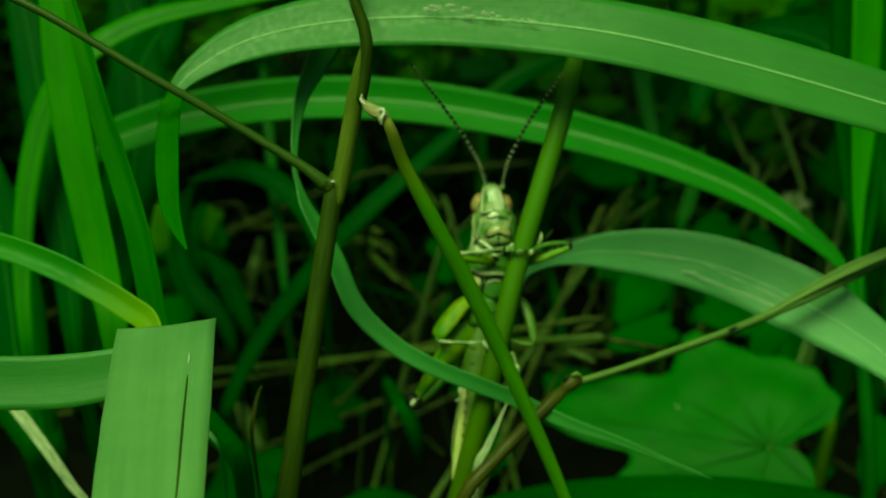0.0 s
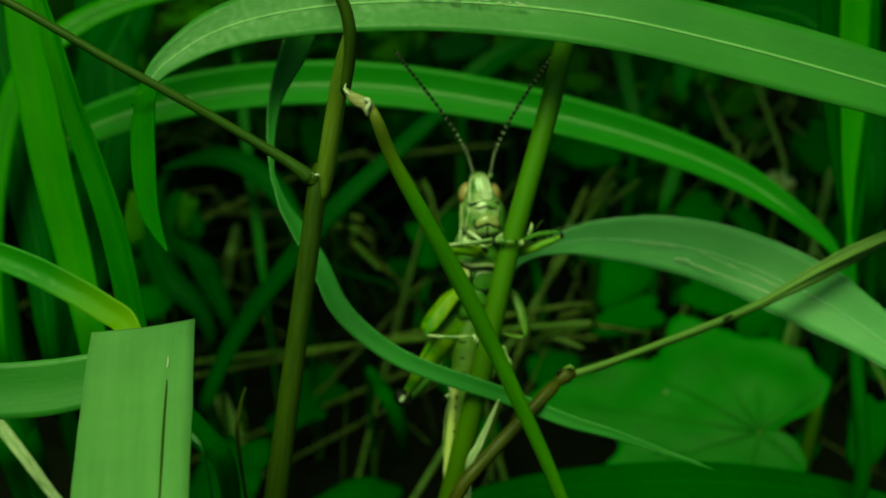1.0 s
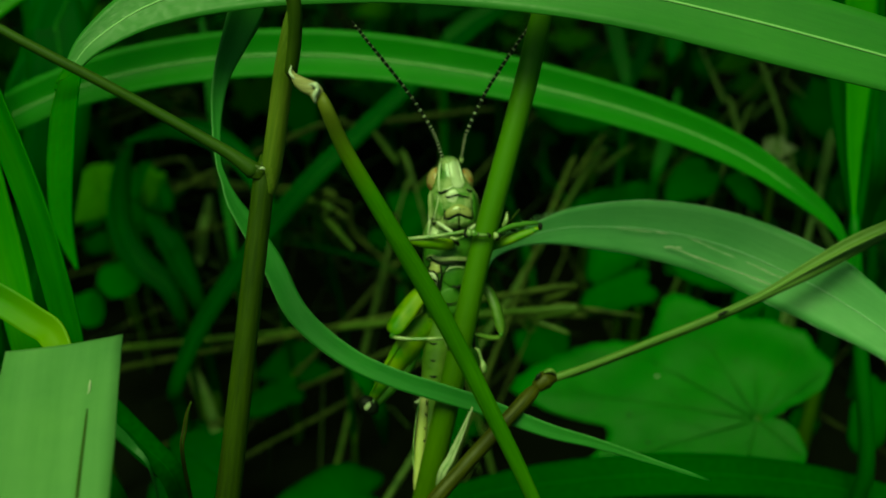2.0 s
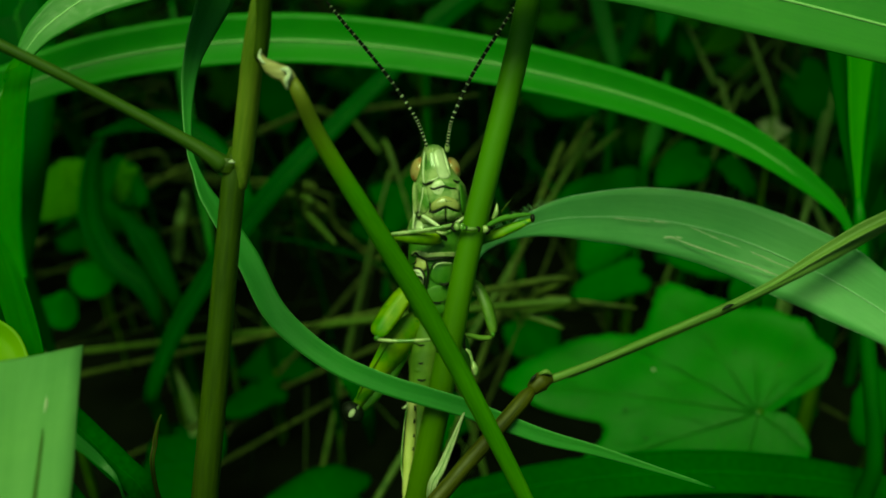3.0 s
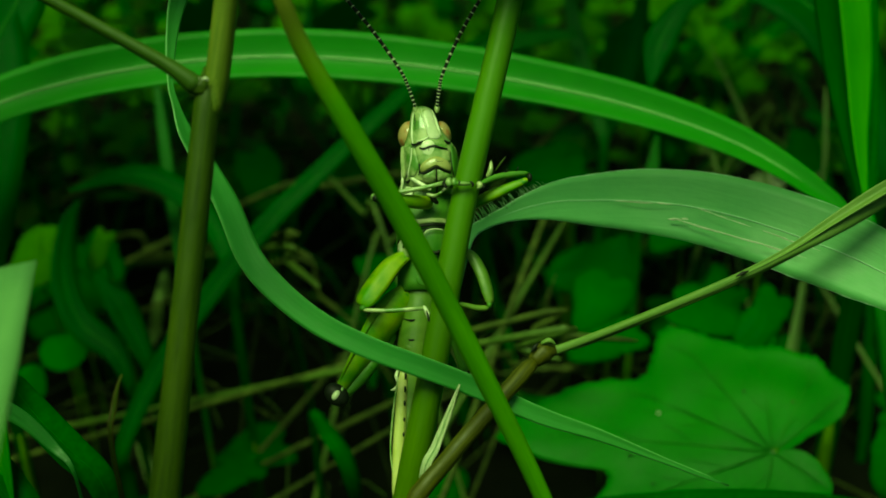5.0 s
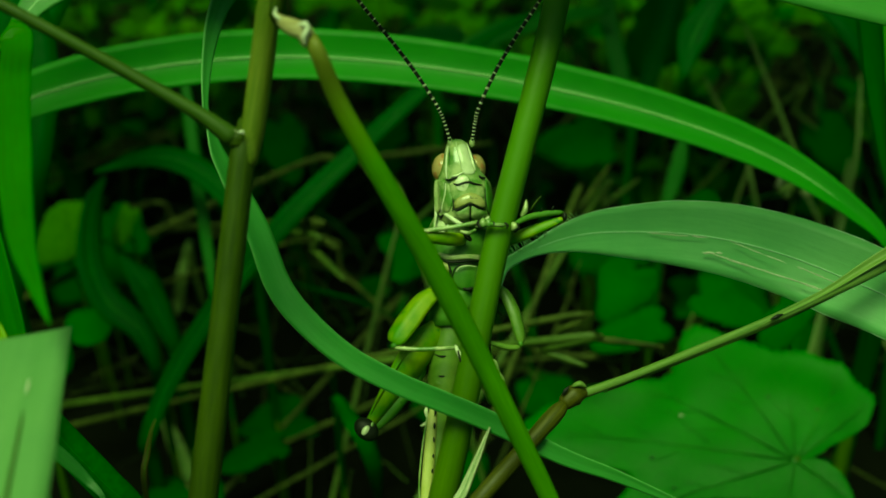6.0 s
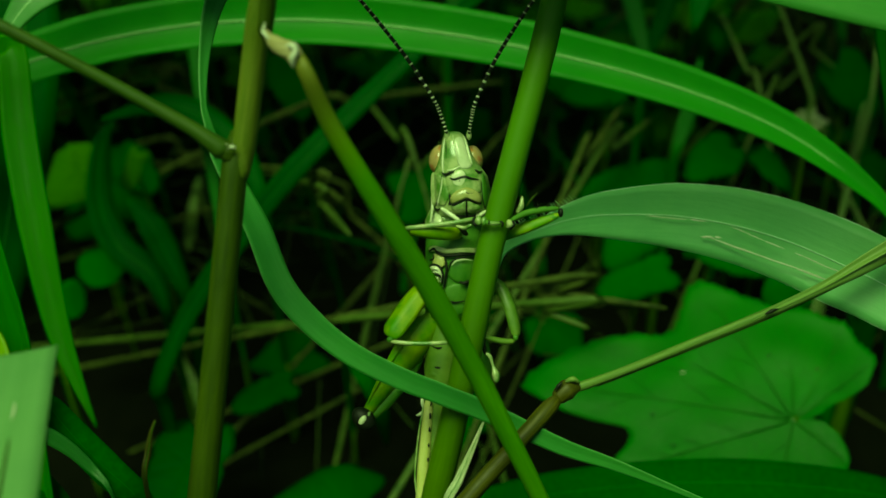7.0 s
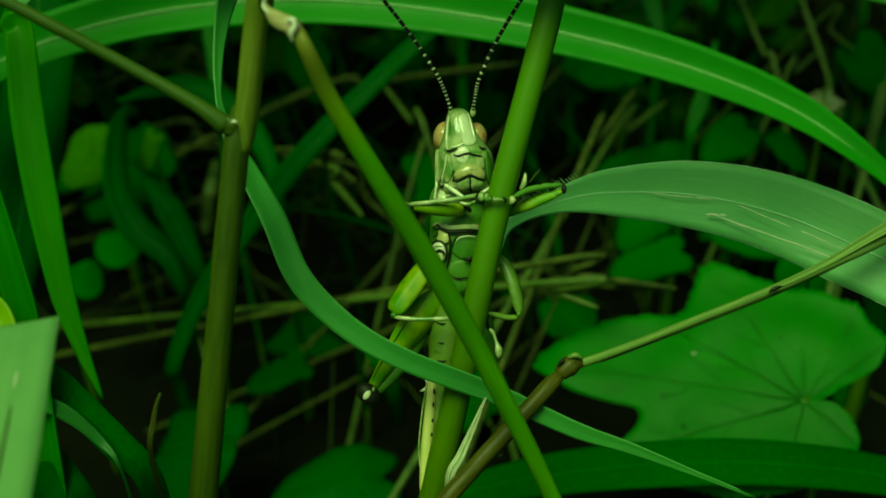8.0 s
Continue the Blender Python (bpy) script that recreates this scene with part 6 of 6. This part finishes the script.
# ---------- litter and low growth: what nobody could count ----------
def scatter_straw(count, seed, material, rmin, rmax, top, name, label, lmin=0.03, lmax=0.13, stand=0.25):
    rnd = random.Random(seed)
    verts, faces = [], []
    for _ in range(count):
        x, y = rnd.uniform(-0.42, 0.5), 0.27 + 0.74 * rnd.random()
        z = ground_height(x, y) + rnd.random() ** 2 * top
        a, lean = rnd.uniform(0, 2 * math.pi), rnd.gauss(0, stand)
        d = Vector((math.cos(a), math.sin(a), lean)).normalized()
        n = Vector((-d.y, d.x, 0)).normalized()
        u = d.cross(n)
        k, r = rnd.uniform(lmin, lmax), rnd.uniform(rmin, rmax)
        bend, sag = rnd.gauss(0, 0.012), rnd.uniform(-0.03, 0.02)
        p0 = Vector((x, y, z)) - d * k / 2
        start = len(verts)
        for i in range(6):
            s = i / 5
            c = p0 + d * k * s + n * bend * k * math.sin(s * 3.1) + Vector((0, 0, sag * k * math.sin(s * 3.1)))
            taper = r * (1.0 if i < 4 else 0.7 if i == 4 else 0.25)
            for q in range(4):
                t = q * math.pi / 2
                verts.append(c + (n * math.cos(t) + u * math.sin(t) * 0.6) * taper)
        for i in range(5):
            for q in range(4):
                w = (q + 1) % 4
                b = start + i * 4
                faces.append((b + q, b + w, b + 4 + w, b + 4 + q))
    me = bpy.data.meshes.new(name)
    me.from_pydata(verts, [], faces)
    me.materials.append(material)
    me.polygons.foreach_set("use_smooth", [True] * len(me.polygons))
    tagged(new(name, me), label, "plant litter", kind="stuff")


scatter_straw(720, 11, M_STRAW, 0.00012, 0.00036, 0.045, "dead_grass", "tangled dead grass stalks matted over the soil")
scatter_straw(350, 12, M_ROT, 0.0003, 0.0010, 0.035, "brown_litter", "brown rotting stalks and twigs on the soil")
scatter_straw(300, 13, M_STRAW_GREEN, 0.00020, 0.00042, 0.05, "thin_green_stalks", "thin green grass stalks leaning every way through the litter", 0.04, 0.12, 0.9)


def scatter_blades(count, seed, material, name, label, hmin, hmax, wmin, wmax, y0=0.24, y1=0.95, x0=-0.45, x1=0.5):
    rnd = random.Random(seed)
    verts, faces = [], []
    for _ in range(count):
        x, y = rnd.uniform(x0, x1), y0 + (y1 - y0) * rnd.random()
        z, a = ground_height(x, y) - 0.003, rnd.uniform(0, 2 * math.pi)
        h, w, arch = rnd.uniform(hmin, hmax), rnd.uniform(wmin, wmax), rnd.uniform(0.2, 1.1)
        out, t = Vector((math.cos(a), math.sin(a), 0)), rnd.uniform(-0.8, 0.8)
        side = Vector((-math.sin(a + t), math.cos(a + t), 0))
        start = len(verts)
        for i in range(8):
            s = i / 7
            c = Vector((x, y, z)) + out * arch * h * 0.7 * s ** 1.6 + Vector((0, 0, h * (s - 0.35 * arch * s * s)))
            half = w / 2 * (0.5 + 1.6 * s - 2.1 * s * s + 0.02) if s < 1 else 0.0001
            keel = out * -0.2 * half + Vector((0, 0, -0.15 * half))
            verts += [c - side * half, c + keel, c + side * half]
        for i in range(7):
            b = start + 3 * i
            faces += [(b, b + 1, b + 4, b + 3), (b + 1, b + 2, b + 5, b + 4)]
    me = bpy.data.meshes.new(name)
    me.from_pydata(verts, [], faces)
    me.materials.append(material)
    me.polygons.foreach_set("use_smooth", [True] * len(me.polygons))
    tagged(new(name, me), label, "grass", kind="stuff")


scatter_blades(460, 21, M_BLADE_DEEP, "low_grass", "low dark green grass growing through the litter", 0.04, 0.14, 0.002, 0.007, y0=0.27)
scatter_blades(170, 22, M_BLADE, "young_grass", "young bright green grass blades", 0.03, 0.09, 0.0015, 0.004, y0=0.3)


def scatter_weeds(count, seed, material, name, label, y0, y1, size0, size1, hmax):
    rnd = random.Random(seed)
    verts, faces = [], []
    for _ in range(count):
        x, y = rnd.uniform(-0.45, 0.5), rnd.uniform(y0, y1)
        z = ground_height(x, y) + rnd.random() ** 1.5 * hmax + 0.004
        r, turn, tilt = rnd.uniform(size0, size1), rnd.uniform(0, 6.28), rnd.gauss(0.3, 0.3)
        lean = Vector((rnd.gauss(0, 0.3), -math.sin(tilt), math.cos(tilt))).normalized()
        e1 = lean.orthogonal().normalized()
        e2 = lean.cross(e1)
        lobes, cut = rnd.choice((3, 5, 5, 7)), rnd.uniform(0.05, 0.3)
        start, n = len(verts), 22
        verts.append(Vector((x, y, z)))
        for ring in (0.55, 1.0):
            for k in range(n):
                a = 2 * math.pi * k / n
                q = r * ring * (1 + cut * math.cos(lobes * a) * ring) * (0.8 + 0.25 * math.cos(a))
                verts.append(Vector((x, y, z)) + (e1 * math.cos(a + turn) + e2 * math.sin(a + turn)) * q + lean * (-0.2 * q * ring + 0.06 * r * math.cos(lobes * a)))
        for k in range(n):
            j = (k + 1) % n
            faces += [(start, start + 1 + k, start + 1 + j), (start + 1 + k, start + 1 + n + k, start + 1 + n + j, start + 1 + j)]
    me = bpy.data.meshes.new(name)
    me.from_pydata(verts, [], faces)
    me.materials.append(material)
    me.polygons.foreach_set("use_smooth", [True] * len(me.polygons))
    tagged(new(name, me), label, "weeds", kind="stuff")


scatter_weeds(230, 31, M_WEED, "creeping_weeds", "small creeping weed leaves close to the soil", 0.26, 0.95, 0.005, 0.014, 0.06)
scatter_weeds(560, 32, M_HERB, "leafy_weeds", "leafy green weeds among the grass further back", 0.48, 1.02, 0.008, 0.017, 0.13)


def build_sky_block():
    """Taller grass added all round, beyond the camera's view, to shut out low sky."""
    rnd = random.Random(41)
    verts, faces = [], []
    for _ in range(5200):
        a, d = rnd.uniform(0, 2 * math.pi), rnd.uniform(0.0, 1.0)
        x, y = 0.03 + math.cos(a) * (0.62 + 0.7 * d), 0.42 + math.sin(a) * (0.72 + 0.7 * d)
        h, w, arch, out = rnd.uniform(0.25, 0.55), rnd.uniform(0.006, 0.014), rnd.uniform(0.2, 0.9), rnd.uniform(0, 6.28)
        o, t = Vector((math.cos(out), math.sin(out), 0)), rnd.uniform(-0.8, 0.8)
        side = Vector((-math.sin(out + t), math.cos(out + t), 0))
        start = len(verts)
        for i in range(7):
            s = i / 6
            c = Vector((x, y, ground_height(x, y) - 0.004)) + o * arch * h * 0.6 * s ** 1.6 + Vector((0, 0, h * (s - 0.3 * arch * s * s)))
            half = w / 2 * (0.6 + 1.4 * s - 1.98 * s * s)
            verts += [c - side * half, c - o * half * 0.25, c + side * half]
        for i in range(6):
            b = start + 3 * i
            faces += [(b, b + 1, b + 4, b + 3), (b + 1, b + 2, b + 5, b + 4)]
    me = bpy.data.meshes.new("tall_grass")
    me.from_pydata(verts, [], faces)
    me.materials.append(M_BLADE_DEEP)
    me.polygons.foreach_set("use_smooth", [True] * len(me.polygons))
    tagged(new("tall_grass", me), "unseen dense tall grass added all round to block low sky", "grass", kind="stuff")


build_sky_block()


def build_sun_block():
    """Unseen tall grass added on the light's side to shade the low growth."""
    rnd = random.Random(47)
    verts, faces = [], []
    for _ in range(520):
        x, y = rnd.uniform(-0.48, -0.21), rnd.uniform(0.2, 0.75)
        x -= max(0.0, y - 0.3) * 0.4
        h, w, arch, out = rnd.uniform(0.28, 0.46), rnd.uniform(0.007, 0.014), rnd.uniform(0.1, 0.5), rnd.uniform(2.0, 4.3)
        o, t = Vector((math.cos(out), math.sin(out), 0)), rnd.uniform(-1.2, 1.2)
        side = Vector((-math.sin(out + t), math.cos(out + t), 0))
        start = len(verts)
        for i in range(7):
            s = i / 6
            c = Vector((x, y, ground_height(x, y) - 0.004)) + o * arch * h * 0.5 * s ** 1.6 + Vector((0, 0, h * (s - 0.25 * arch * s * s)))
            half = w / 2 * (0.7 + 1.2 * s - 1.88 * s * s)
            verts += [c - side * half, c - o * half * 0.25, c + side * half]
        for i in range(6):
            b = start + 3 * i
            faces += [(b, b + 1, b + 4, b + 3), (b + 1, b + 2, b + 5, b + 4)]
    me = bpy.data.meshes.new("side_grass")
    me.from_pydata(verts, [], faces)
    me.materials.append(M_BLADE_DEEP)
    me.polygons.foreach_set("use_smooth", [True] * len(me.polygons))
    tagged(new("side_grass", me), "tall grass added out of view to shade the low growth", "grass", kind="stuff")


build_sun_block()


def build_shade_canopy():
    """Unseen leaves arching over from back and sides, added to shade the low growth."""
    rnd = random.Random(43)
    verts, faces = [], []
    for _ in range(560):
        if rnd.random() < 0.05:
            x, y = rnd.uniform(-0.7, 0.8), rnd.uniform(1.0, 1.35)
        else:
            x, y = rnd.choice((-1, 1)) * rnd.uniform(0.55, 0.85) + 0.05, rnd.uniform(0.15, 0.48)
        aim = Vector((0.05 + rnd.gauss(0, 0.25), rnd.uniform(0.2, 0.42), 0)) - Vector((x, y, 0))
        reach, h, w = min(aim.length, 1.0), rnd.uniform(0.38, 0.55), rnd.uniform(0.012, 0.022)
        o = aim.normalized()
        side = Vector((-o.y, o.x, rnd.uniform(-0.4, 0.4))).normalized()
        start = len(verts)
        for i in range(10):
            s = i / 9
            c = Vector((x, y, ground_height(x, y) - 0.004)) + o * reach * s ** 1.3 + Vector((0, 0, h * math.sin(min(s * 2.2, 2.5)) ** 0.8 if s else 0))
            half = w / 2 * (0.5 + 1.5 * s - 1.98 * s * s)
            verts += [c - side * half, c - Vector((0, 0, half * 0.25)), c + side * half]
        for i in range(9):
            b = start + 3 * i
            faces += [(b, b + 1, b + 4, b + 3), (b + 1, b + 2, b + 5, b + 4)]
    me = bpy.data.meshes.new("arching_tall_grass")
    me.from_pydata(verts, [], faces)
    me.materials.append(M_BLADE_DEEP)
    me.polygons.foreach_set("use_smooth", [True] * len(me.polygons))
    tagged(new("arching_tall_grass", me), "unseen leaves arching over the low growth, added for shade", "grass", kind="stuff")


build_shade_canopy()


# ---------- what moves: leaves that stir in the breeze ----------
def motions():
    x, y, z = hanging_tip.location
    walk(hanging_tip, [(t, pose(x, y, z, a, b, 0)) for t, a, b in
                       ((0.0, -41.0, -31.0), (0.5, -42.0, -32.0), (1.0, -41.0, -31.5), (1.5, -42.0, -32.0), (2.2, -41.0, -31.0), (3.0, -41.0, -31.0), (3.5, -43.5, -36.0), (4.2, -43.0, -26.0),
                        (5.0, -40.0, -20.0), (5.5, -36.0, -17.0), (6.0, -31.0, -15.0), (6.5, -27.5, -16.0), (6.75, -15.0, -9.0), (7.0, -4.0, -2.0), (7.5, -0.5, -0.3), (8.0, 0.0, 0.0))])
    x, y, z = drooping_leaf.location
    walk(drooping_leaf, [(t, pose(x + a, y, z + b, 0, r, 0)) for t, a, b, r in
                         ((0.0, -0.0003, 0.0010, 0.0), (1.5, 0.0001, 0.0001, -2.1), (3.5, 0.0, 0.0, 0.0), (5.5, -0.0009, 0.0, 3.3), (6.5, -0.0017, 0.0016, 4.8), (7.0, -0.0006, 0.0014, 4.0), (8.0, 0.0012, -0.0004, 2.9))])
    walk(folded_leaf, [(t, pose(a, 0, b)) for t, a, b in
                       ((0.0, 0.0008, -0.0017), (1.5, 0.0003, -0.0013), (3.5, 0.0006, -0.0010), (5.5, 0.0009, -0.0018), (7.0, -0.0002, -0.0007), (8.0, -0.0003, -0.0007))])
    walk(scuffed_leaf, [(t, pose(0.0043 * k, 0, -0.0026 * k, 0, -1.53 * k, 0)) for t, k in
                        ((0.0, 0.0), (4.2, 0.0), (5.5, 1.0), (6.2, 0.6), (7.0, 0.3), (8.0, 0.3))])


motions()
